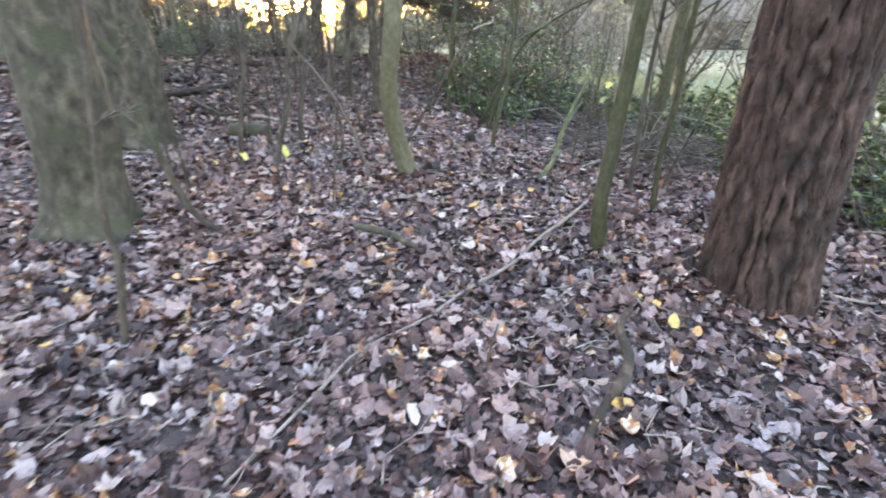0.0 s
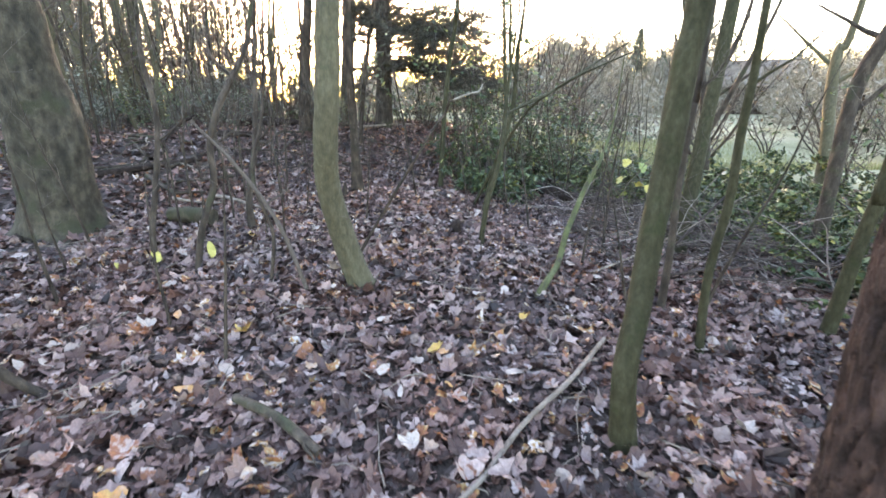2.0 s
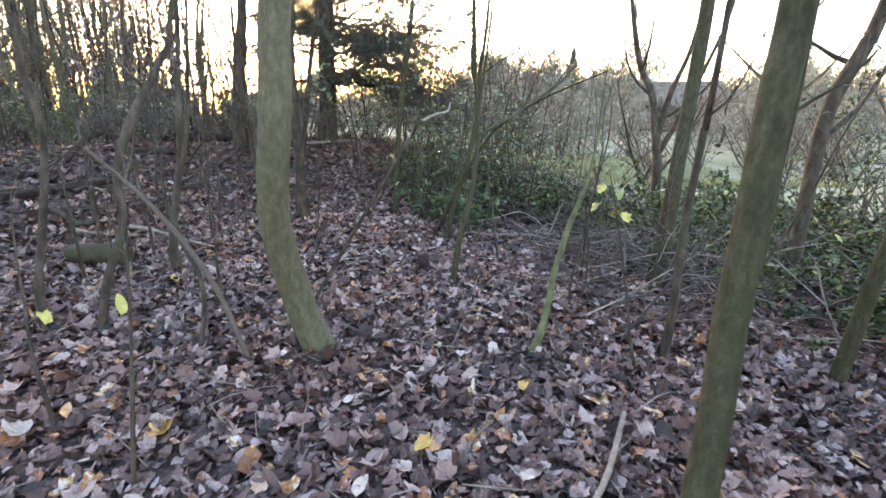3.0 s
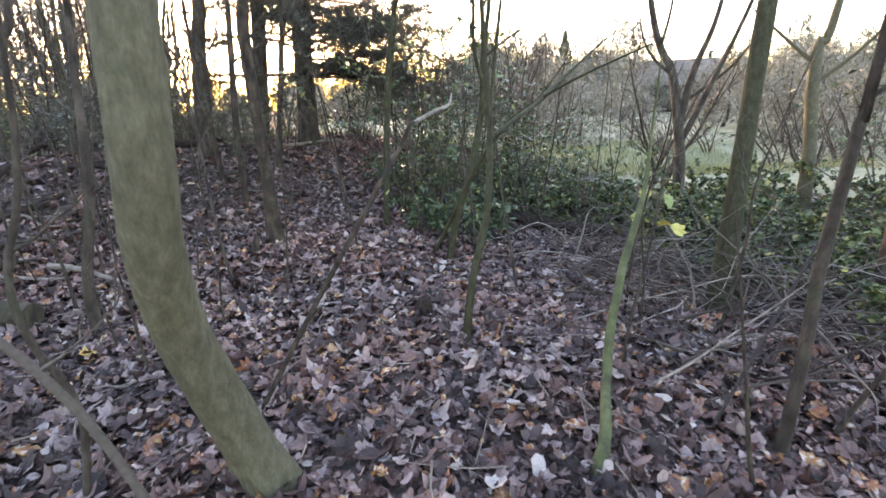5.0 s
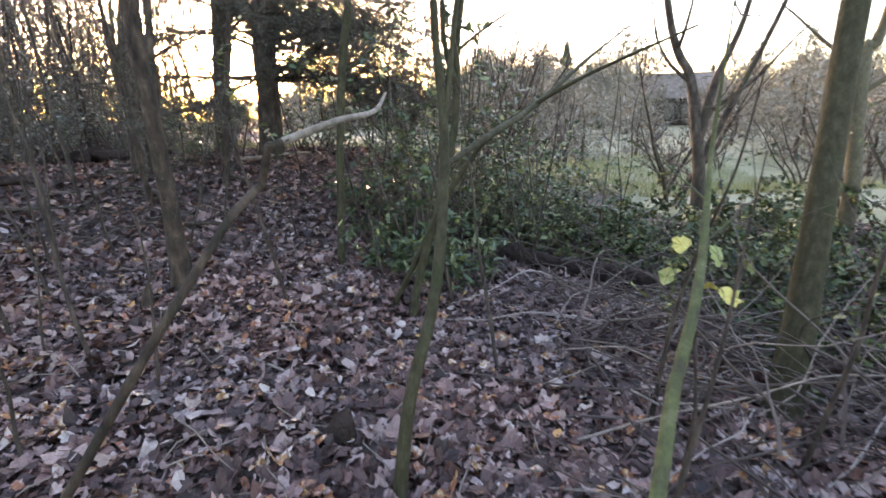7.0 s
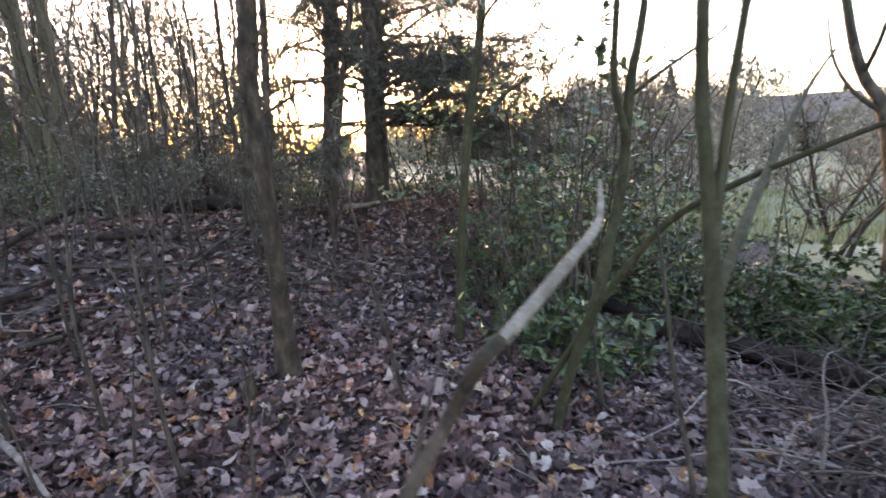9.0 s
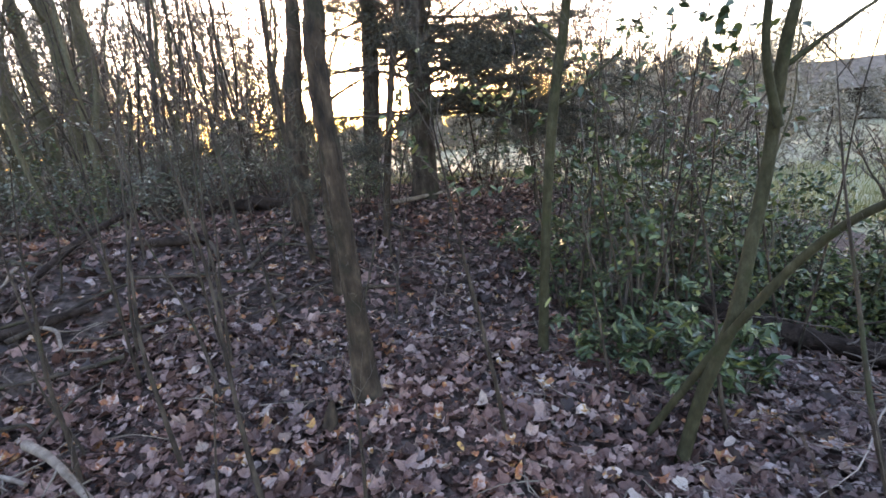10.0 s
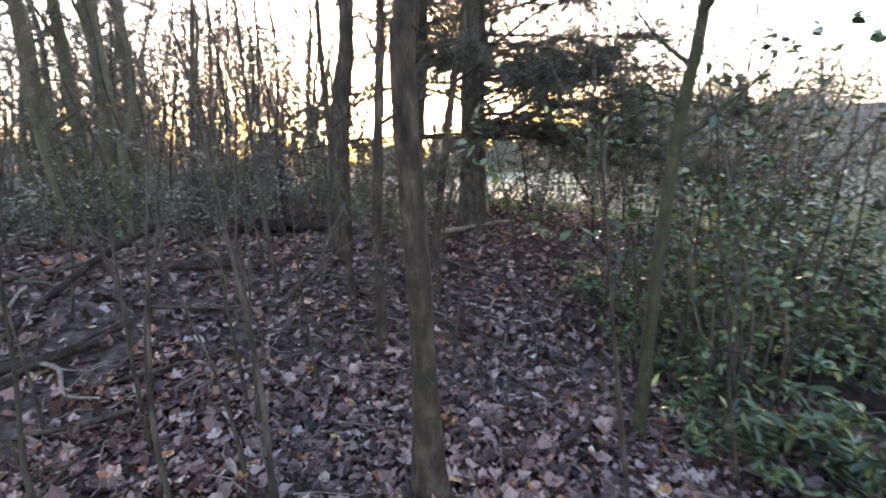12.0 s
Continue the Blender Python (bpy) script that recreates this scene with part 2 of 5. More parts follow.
def tube(geo, pts, sides=8, step=0.1, rough=0.0, seed=0, flare=0.0, relief=None):
    """A round, tapering limb through rows of (x, y, z, radius)."""
    p = smooth_path(pts, step)
    c, r = p[:, :3], np.maximum(p[:, 3], 0.0008)
    tan = np.gradient(c, axis=0)
    tan /= np.linalg.norm(tan, axis=1)[:, None] + 1e-9
    ref = np.eye(3)[np.argmin(np.abs(tan).mean(axis=0))]
    u = np.cross(tan, ref)
    u /= np.linalg.norm(u, axis=1)[:, None] + 1e-9
    v = np.cross(tan, u)
    th = np.linspace(0, 2 * np.pi, sides, endpoint=False)
    along = np.concatenate([[0], np.cumsum(np.linalg.norm(np.diff(c, axis=0), axis=1))])[:, None]
    rr = np.repeat(r[:, None], sides, axis=1)
    if rough:
        k = seed * 1.7
        rr = rr * (1 + rough * (np.sin(2 * th + 2.1 * along + k) + 0.7 * np.sin(3 * th - 5.3 * along + 2 * k) + 0.5 * np.sin(5 * th + 11 * along + k) + 0.4 * np.sin(7 * th - 23 * along)))
    if flare:
        rr = rr * (1 + flare * np.exp(-along / 0.14) * (1 + 0.45 * np.sin(4 * th + seed) + 0.25 * np.sin(7 * th + 2 * seed)))
    if relief is not None:
        rr = rr + relief(th[None, :], along)
    ring = c[:, None, :] + rr[..., None] * (np.cos(th)[None, :, None] * u[:, None, :] + np.sin(th)[None, :, None] * v[:, None, :])
    n = len(c)
    i = np.arange(n - 1)[:, None] * sides
    j = np.arange(sides)[None, :]
    j2 = (j + 1) % sides
    f = np.stack([i + j, i + j2, i + sides + j2, i + sides + j], -1).reshape(-1, 4)
    geo.add(ring, f)
    geo.add(ring[-1], np.arange(sides)[None, :])
    return c, r, tan


def steps(v, a, b):
    v = np.clip((np.asarray(v, dtype=np.float64) - a) / (b - a), 0, 1)
    return v * v * (3 - 2 * v)


def lie(x, y):
    """The ground's height: a path on a shoulder, falling away to the one side, with a bank behind and a level meadow beyond."""
    x, y = np.asarray(x, dtype=np.float64), np.asarray(y, dtype=np.float64)
    d = -0.6 * x + 0.8 * (y - 9)
    z = -0.12 + 0.2 * steps(y, 1, 6) + 0.75 * steps(d, 0.8, 4.6)
    z = z - 0.13 * np.minimum(np.maximum(0, x - 0.9 + 1.2 * steps(y, 5.5, 8)), 4)
    z = z - 0.6 * steps(y, 15, 21) * steps(x + 7, 0, 4)
    z = z + 0.13 * np.exp(-((x - 2.07) ** 2 + (y - 2.85) ** 2) / 0.5)
    z = z - 0.06 * steps(x, -0.3, 0.6) * steps(y, 1.5, 3) * (1 - steps(y, 5, 6))
    z = z + 0.08 * steps(y, 7, 8.6) * (1 - steps(x, 0.2, 1.1))
    far = steps(np.hypot(x, y), 22, 40)
    z = z * (1 - far) - 0.05 * far
    return z + (1 - far) * (0.02 * np.sin(2.3 * x + 1.1 * y) + 0.015 * np.sin(3.9 * y - 1.7 * x) + 0.01 * np.sin(7.1 * x + 5 * y))


def lz(x, y):
    return float(lie(x, y))


# leaf outlines: half angles and lengths, mirrored
OUTLINES = {"maple": ([0, 17, 33, 48, 70, 96, 124, 155], [1.0, 0.82, 0.68, 0.92, 0.7, 0.84, 0.66, 0.45]),
            "oval": ([0, 22, 58, 115, 160], [1.0, 0.72, 0.47, 0.45, 0.75])}


def outline(kind):
    a, r = OUTLINES[kind]
    ang = np.radians(np.array(a + [-k for k in a[:0:-1]]))
    rad = np.array(r + r[:0:-1])
    return np.stack([rad * np.sin(ang), rad * np.cos(ang)], -1)


def leaf_points(kind, n, size, rng, curl=0.35):
    """n leaves round the origin, lying flat: points (n, k, 3) and one leaf's faces."""
    if kind in ("leaflet", "lance", "sliver"):
        w = {"leaflet": 0.52, "lance": 0.26, "sliver": 0.14}[kind]
        s = size[:, None] * rng.uniform(0.85, 1.1, (n, 1))
        up = np.abs(rng.normal(0.12, curl * 0.4, (n, 1))) * s
        tip = rng.normal(-0.05, curl * 0.5, (n, 1)) * s
        zero = np.zeros((n, 1))
        if kind == "sliver":
            rows = [(0, -1, zero), (w, 0, up), (0, 1, tip), (-w, 0, up)]
            faces = [(0, 1, 2, 3)]
        else:
            rows = [(0, -1, zero), (w, -0.4, up), (w * 0.85, 0.35, up), (0, 1, tip), (-w * 0.85, 0.35, up), (-w, -0.4, up)]
            faces = [(0, 1, 2, 3), (0, 3, 4, 5)]
        p = np.stack([np.concatenate([x * s + zero, y * s, z], 1) for x, y, z in rows], 1)
        return p, np.array(faces)
    o = outline(kind)
    k = len(o)
    s = size[:, None]
    jag = rng.uniform(0.85, 1.1, (n, k))
    x, y = o[None, :, 0] * s * rng.uniform(0.8, 1.1, (n, 1)) * jag, o[None, :, 1] * s * jag
    c1, c2, c3 = np.clip(rng.normal(0, curl, (n, 1)), -1, 1), np.clip(rng.normal(0, curl, (n, 1)), -1, 1), rng.uniform(-0.2, 0.9, (n, 1)) * curl
    z = (c1 * x * x + c2 * y * y) / s + c3 * np.abs(x) + rng.normal(0, 0.06, (n, k)) * s
    p = np.concatenate([np.zeros((n, 1, 3)), np.stack([x, y, z], -1)], 1)
    i = np.arange(k)
    return p, np.stack([np.zeros(k, dtype=np.int64), 1 + (i + 1) % k, 1 + i], -1)


def turned(p, yaw, tilt, roll):
    """Turns each leaf by its own yaw, tilt and roll."""
    x, y, z = p[..., 0], p[..., 1], p[..., 2]
    c, s = np.cos(roll)[:, None], np.sin(roll)[:, None]
    x, z = x * c + z * s, -x * s + z * c
    c, s = np.cos(tilt)[:, None], np.sin(tilt)[:, None]
    y, z = y * c - z * s, y * s + z * c
    c, s = np.cos(yaw)[:, None], np.sin(yaw)[:, None]
    x, y = x * c - y * s, x * s + y * c
    return np.stack([x, y, z], -1)


def strew(geo, kind, at, size, rng, tilt=0.35, curl=0.35):
    n = len(at)
    p, f = leaf_points(kind, n, size, rng, curl)
    p = turned(p, rng.uniform(0, 6.28, n), rng.normal(0, tilt, n), rng.normal(0, tilt, n)) + at[:, None, :]
    k = p.shape[1]
    geo.add(p, (f[None] + (np.arange(n) * k)[:, None, None]).reshape(-1, f.shape[1]))


# ---- ground ----
def ground_sheet():
    ys = np.concatenate([np.arange(-8, 17, 0.12), np.arange(17, 40, 0.8), np.geomspace(40, 1500, 26)])
    xs = np.concatenate([-np.geomspace(1200, 16, 22), np.arange(-15, -7, 0.5), np.arange(-7, 6, 0.12), np.arange(6, 16, 0.5), np.geomspace(16, 1200, 22)])
    ys = np.concatenate([-np.geomspace(900, 9, 16), ys])
    gx, gy = np.meshgrid(xs, ys)
    gz = lie(gx, gy)
    near = (np.abs(gx) < 8) & (gy > -8) & (gy < 17)
    gz = gz + near * 0.018 * np.sin(9.3 * gx + 3 * np.sin(5.1 * gy)) * np.sin(8.1 * gy + 2 * np.sin(6.3 * gx))
    n, m = gx.shape
    i, j = np.meshgrid(np.arange(n - 1), np.arange(m - 1), indexing="ij")
    a = (i * m + j).ravel()
    f = np.stack([a, a + 1, a + m + 1, a + m], -1)
    geo = Geo()
    geo.add(np.stack([gx, gy, gz], -1), f)
    me = geo.mesh("ground", SOIL)
    me.materials.append(GRASS)
    mid = np.stack([gx, gy], -1).reshape(-1, 2)[f].mean(axis=1)
    edge = 17.5 + 0.6 * np.sin(mid[:, 0] * 0.9)
    field = ((mid[:, 1] > edge) & (mid[:, 0] > -5.5 - 0.15 * (mid[:, 1] - 17))) | ((mid[:, 0] > 6.0) & (mid[:, 1] > 12.8 + 0.3 * np.sin(mid[:, 0]))) | ((mid[:, 0] > 8.8) & (mid[:, 1] > 2))
    me.polygons.foreach_set("material_index", field.astype(np.int32))
    me.update()
    return tagged(new("ground", me), "woodland floor under dead leaves, running out into a pale green meadow", "ground", kind="structure")


ground = ground_sheet()


def litter():
    rng = np.random.default_rng(5)
    geo = Geo()

    def patch(x0, x1, y0, y1, per, size, seed_kind):
        n = int((x1 - x0) * (y1 - y0) * per)
        x, y = rng.uniform(x0, x1, n), rng.uniform(y0, y1, n)
        keep = ~((y > 16.5) & (x > -5))
        x, y = x[keep], y[keep]
        n = len(x)
        at = np.stack([x, y, lie(x, y) + rng.uniform(0.0, 0.05, n)], -1)
        strew(geo, seed_kind, at, size * np.clip(rng.lognormal(0, 0.36, n), 0.45, 1.8), rng, 0.34, 0.6)

    for kind, share in (("maple", 0.5), ("oval", 0.5)):
        patch(-3.6, 3.2, 0.6, 9.6, 880 * share, 0.046 if kind == "maple" else 0.037, kind)
        patch(-3.6, 3.2, -3.0, 0.6, 90 * share, 0.06, kind)
        patch(-8, -3.6, 0.5, 16, 210 * share, 0.054, kind)
        patch(3.2, 4.4, 1, 9.6, 420 * share, 0.05, kind)
        patch(4.4, 6.5, 1, 12, 160 * share, 0.054, kind)
        patch(3.2, 4.4, 9.6, 12, 160 * share, 0.054, kind)
        patch(-3.6, 3.2, 9.4, 15.5, 330 * share, 0.048, kind)
        patch(-8, 8, -8, -3, 60 * share, 0.07, kind)
        patch(-8, -3.6, -3, 0.5, 90 * share, 0.065, kind)
        patch(3.2, 9, -3, 1, 90 * share, 0.065, kind)
        patch(6.5, 9, 1, 12, 80 * share, 0.065, kind)
        patch(-15, -8, 5, 26, 45 * share, 0.085, kind)
        patch(-8, -3, 16, 26, 45 * share, 0.085, kind)
    ob = new("leaf_litter", geo.mesh("leaf_litter", LITTER, False))
    return tagged(ob, "deep carpet of curled brown and grey dead leaves on the woodland floor", "leaf litter", kind="stuff")


leaf_litter = litter()


# ---- trees ----
def limb_path(start, way, length, r, rng, bend=0.25, lift=0.1, n=5):
    way = np.array(way, dtype=np.float64)
    way /= np.linalg.norm(way)
    p, rows = np.array(start, dtype=np.float64), []
    for i in range(n):
        rows.append((*p, r * (1 - 0.85 * i / (n - 1))))
        way = way + rng.normal(0, bend, 3) * 0.5 + np.array([0, 0, lift])
        way /= np.linalg.norm(way)
        p = p + way * length / (n - 1)
    return rows


def twigs(geo, rows, count, length, rng, depth=1, thick=0.004, lift=0.15):
    """Fine side shoots along a limb."""
    p = smooth_path(rows, 0.12)
    for _ in range(count):
        i = rng.integers(max(1, len(p) // 4), len(p))
        t = p[i, :3] - p[i - 1, :3]
        w = t / (np.linalg.norm(t) + 1e-9) + rng.normal(0, 0.75, 3) + np.array([0, 0, 0.25])
        ln = length * rng.uniform(0.4, 1.1)
        sub = limb_path(p[i, :3], w, ln, thick, rng, 0.35, lift, 4)
        tube(geo, sub, 3, ln / 4)
        if depth > 0:
            twigs(geo, sub, 3, ln * 0.55, rng, depth - 1, thick * 0.6, lift)


def tree(name, rows, material, label, category="tree", limbs=6, low=2.2, seed=1, group="", sides=14, rough=0.03, flare=0.35, reach=1.6, leafy=None, relief=None, step=0.08, shoots=10, extra=(), snags=0):
    """A tapered trunk through rows of (x, y, z, radius), limbs above a height, and a crown of fine twigs. extra: limbs as rows."""
    rng = np.random.default_rng(seed)
    base = np.array(rows[0][:3])
    at = np.array([base[0], base[1], lz(base[0], base[1])])
    local = [(x - at[0], y - at[1], z - at[2], r) for x, y, z, r in rows]
    x, y, z, r = local[0]
    local[0] = (x, y, min(z, 0.0) - (0.12 if r > 0.2 else 0.06), r)
    ob = thing(name, at, label, category, group)
    geo = Geo()
    c, rad, tan = tube(geo, local, sides, step, rough, seed, flare, relief)
    trunk = part("trunk", geo, material, ob)
    grown = []

    def sprout(host, path, count, length, thick, lift=0.15):
        g = Geo()
        twigs(g, path, count, length, rng, 1, thick, lift)
        if g.count:
            part("twig_work", g, TWIG, host, "thin bare twigs", kind="stuff")
            grown.extend(g.points)

    if snags:
        sprout(trunk, [q for q in local if q[2] < 3.2], snags, 0.22, 0.004, 0.0)
    tops = np.where(c[:, 2] > low)[0]
    for e in extra:
        g = Geo()
        er = [(a - at[0], b - at[1], d - at[2], q) for a, b, d, q in e]
        tube(g, er, 7, 0.08, 0.03, seed)
        sprout(part("limb", g, material, ob), er, 5, 0.4, 0.003)
    for k in range(limbs):
        if not len(tops):
            break
        i = tops[int(len(tops) * (k + rng.uniform(0.1, 0.9)) / limbs)]
        turn = k * 2.4 + rng.uniform(-0.5, 0.5)
        ln = reach * rng.uniform(0.6, 1.1) * (1 - 0.45 * i / len(c))
        path = limb_path(c[i], (math.cos(turn), math.sin(turn), rng.uniform(0.4, 1.0)), ln, min(rad[i] * 0.5, 0.05), rng)
        g = Geo()
        tube(g, path, 6, 0.12, 0.03, k)
        sprout(part("limb", g, material, ob), path, shoots, ln * 0.4, 0.005)
    if leafy:
        lm, kind, count, size = leafy
        pts = np.concatenate(grown) if grown else c
        pick = pts[rng.integers(0, len(pts), count)] + rng.normal(0, 0.03, (count, 3))
        g = Geo()
        strew(g, kind, pick, size * rng.lognormal(0, 0.25, count), rng, 0.9, 0.3)
        part("leaves", g, lm, ob, "last leaves still hanging", kind="stuff")
    return ob


def plates(th, along):
    """Long flat plates of old pine bark between deep, wandering fissures."""
    u = 11.0 * th + 1.0 * np.sin(2.9 * along + 5 * th) + 0.75 * np.sin(6.7 * along - 8 * th) + 0.4 * np.sin(15 * along + 11 * th) + 0.2 * np.sin(33 * along - 17 * th)
    cell = np.floor(u / np.pi)
    chance = np.modf(np.abs(np.sin(cell * 12.9898) * 43758.5453))[0]
    fissure = np.exp(-(np.sin(u) / 0.24) ** 2)
    v = along * (3.2 + 2.5 * chance) + 7 * chance + 0.12 * np.sin(5 * u)
    level = np.modf(np.abs(np.sin(cell * 7.13 + np.floor(v) * 3.71) * 9631.17))[0]
    crack = np.exp(-(np.sin(np.pi * v) / 0.14) ** 2)
    flake = 0.003 * np.sin(43 * th + 9 * along) + 0.003 * np.sin(31 * along + 17 * th)
    return (0.012 + 0.016 * level) * (1 - fissure) - 0.03 * fissure - 0.016 * crack * (1 - fissure) + flake - 0.008


def flakes(th, along):
    """Small scaly bark: shallow fissures and lifted flakes."""
    u = 6 * th + 0.8 * np.sin(6 * along + th) + 0.5 * np.sin(17 * along - 2 * th)
    cell = np.floor(u / np.pi)
    v = 7 * along + 3.7 * np.sin(cell * 5.1)
    lift = np.modf(np.abs(np.sin(cell * 7.13 + np.floor(v) * 3.71) * 9631.17))[0]
    return 0.006 * lift - 0.006 * np.exp(-(np.sin(u) / 0.3) ** 2) - 0.004 * np.exp(-(np.sin(np.pi * v) / 0.2) ** 2)


def knots(th, along):
    """Smooth bark with shallow creases across it and a few healed knots."""
    crease = np.exp(-(np.sin(np.pi * (along / 0.31 + 0.08 * np.sin(2 * th))) / 0.06) ** 2) * np.clip(np.sin(th + 4.1 * np.floor(along / 0.31)), 0, 1)
    z = 0.0015 * np.sin(9 * th + 21 * along) + 0.0012 * np.sin(17 * th - 37 * along) - 0.004 * crease
    for k in range(16):
        a, h = (k * 2.4) % 6.28, 0.12 + 0.17 * k
        d = np.hypot((np.mod(th - a + np.pi, 2 * np.pi) - np.pi) * 0.08, along - h)
        z = z + 0.011 * np.exp(-(d / 0.022) ** 2) - 0.012 * np.exp(-(d / 0.009) ** 2)
    foot = np.exp(-along / 0.25)
    return z + foot * (0.005 * np.sin(6 * th + 3 * along) + 0.003 * np.sin(13 * th + 19 * along))


tree("pine_tree", [(2.09, 2.83, -0.1, 0.335), (2.06, 2.84, 0.3, 0.318), (2.05, 2.85, 1.1, 0.302), (2.05, 2.85, 1.8, 0.295), (2.02, 2.87, 5, 0.24), (2.0, 2.87, 12, 0.1)],
     BARK_PINE, "thick old pine trunk with reddish-brown ridged bark", "pine tree", 5, 5.5, 3, sides=170, rough=0.008, flare=0.09, reach=2.5, relief=plates, step=0.03)
tree("beech_tree", [(-2.88, 3.70, 0.0, 0.31), (-2.86, 3.72, 0.4, 0.28), (-2.83, 3.74, 1.0, 0.285), (-2.82, 3.76, 1.75, 0.25), (-2.75, 3.8, 4.5, 0.19), (-2.66, 3.86, 9, 0.08)],
     BARK_GREY, "stout grey-green smooth-barked tree trunk with flared roots", "tree", 6, 3.2, 4, sides=90, rough=0.025, flare=0.75, reach=2.4, relief=flakes, step=0.04)
tree("beech_tree", [(-4.12, 6.62, 0.05, 0.40), (-4.06, 6.64, 1.2, 0.35), (-4.13, 6.6, 1.9, 0.31), (-4.2, 6.6, 4.5, 0.22), (-4.2, 6.55, 9, 0.1)],
     BARK_GREY, "stout grey-brown tree trunk on the leafy slope", "tree", 6, 3.2, 5, sides=80, rough=0.03, flare=0.6, reach=2.4, relief=flakes, step=0.05)
tree("ash_sapling", [(1.23, 3.46, -0.07, 0.064), (1.17, 3.40, 0.3, 0.056), (1.22, 3.46, 0.6, 0.055), (1.265, 3.53, 0.9, 0.055), (1.312, 3.58, 1.3, 0.054), (1.35, 3.62, 1.65, 0.053), (1.40, 3.66, 2.0, 0.051), (1.55, 3.8, 4, 0.04), (1.7, 3.9, 7, 0.018)],
     BARK_MOSS, "slender green mossy trunk with a slight kink at its foot", "young tree", 6, 3.0, 6, flare=0.3)
tree("ash_tree", [(2.95, 6.93, -0.33, 0.10), (3.03, 7.0, 0.2, 0.09), (3.106, 7.08, 0.6, 0.083), (3.2, 7.2, 1.2, 0.078), (3.31, 7.33, 1.8, 0.075), (3.39, 7.42, 2.3, 0.073), (3.7, 7.8, 5, 0.05), (3.9, 8.0, 8, 0.026)],
     BARK_MOSS, "straight green mossy trunk rising out of brushwood", "tree", 6, 3.0, 7, flare=0.35)
tree("bent_tree", [(-0.34, 5.08, 0.03, 0.098), (-0.43, 5.03, 0.28, 0.094), (-0.49, 4.96, 0.58, 0.09), (-0.525, 4.86, 0.9, 0.084), (-0.495, 4.75, 1.2, 0.08), (-0.45, 4.70, 1.5, 0.078), (-0.42, 4.70, 1.9, 0.075), (-0.39, 4.72, 2.3, 0.071), (-0.3, 4.8, 4, 0.05), (-0.2, 4.85, 7, 0.024)],
     BARK_GREEN, "young tree with a bowed olive-grey trunk and a swept foot", "tree", 6, 2.9, 8, sides=64, rough=0.02, flare=0.35, step=0.012, relief=knots, snags=6)
tree("young_pine", [(-1.13, 8.58, 0.14, 0.0972), (-1.13, 8.58, 0.84, 0.06424), (-1.14, 8.57, 1.47, 0.05882), (-1.16, 8.56, 2.06, 0.05495), (-1.16, 8.56, 2.43, 0.05341), (-1.13, 8.57, 2.78, 0.05186), (-1.09, 8.59, 5, 0.0387), (-1.03, 8.62, 9, 0.0178)],
     BARK_WARM, "straight brown trunk with flaking bark and short dead snags", "tree", 6, 3.4, 9, snags=34, sides=64, rough=0.03, flare=0.35, step=0.03, relief=flakes)
tree("oak_tree", [(-2.864, 11.81, 0.7575, 0.1615), (-2.817, 11.83, 1.822, 0.1187), (-2.721, 11.86, 2.771, 0.1064), (-2.617, 11.91, 3.683, 0.0836), (-2.313, 12, 8.643, 0.0285)],
     BARK_WARM, "tan-barked tree trunk on top of the bank", "tree", 8, 3.2, 10, flare=0.3, reach=2.0)
tree("hazel_sapling", [(-1.68, 11.47, 0.54, 0.045), (-1.55, 11.51, 1.56, 0.043), (-1.40, 11.56, 2.59, 0.042), (-1.23, 11.62, 3.57, 0.038), (-0.99, 11.69, 6, 0.014)],
     BARK_WARM, "thin straight brown sapling stem", "sapling", 5, 1.9, 11, reach=1.0)
tree("holly_sapling", [(0.08, 9.4, 0.05, 0.03995), (0.14, 9.4, 1.1, 0.0374), (0.23, 9.41, 2.05, 0.03825), (0.34, 9.42, 2.78, 0.0306), (0.5, 9.42, 5, 0.01105)],
     BARK_MOSS, "slim dark green-grey stem standing before the holly", "young tree", 9, 1.8, 12, reach=1.2, leafy=(HOLLY, "leaflet", 700, 0.026))
tree("forked_sapling", [(0.62, 6.18, 0.03, 0.03), (0.69, 6.22, 0.5, 0.025), (0.81, 6.36, 0.9, 0.023), (0.88, 6.60, 1.4, 0.021), (0.87, 6.68, 1.75, 0.018), (0.85, 6.70, 2.1, 0.016), (0.75, 6.72, 4.5, 0.005)],
     BARK_MOSS, "thin crooked sapling with a long side branch", "sapling", 4, 2.0, 13, reach=0.8, flare=0.15,
     extra=([(0.88, 6.60, 1.36, 0.014), (1.2, 7.1, 1.48, 0.018), (1.57, 7.66, 1.62, 0.018), (2.4, 8.8, 2.05, 0.014), (3.2, 9.8, 2.45, 0.006)],
            [(0.88, 6.62, 1.5, 0.014), (0.93, 6.7, 1.85, 0.012), (1.0, 6.74, 2.5, 0.008), (1.02, 6.76, 3.4, 0.003)]))
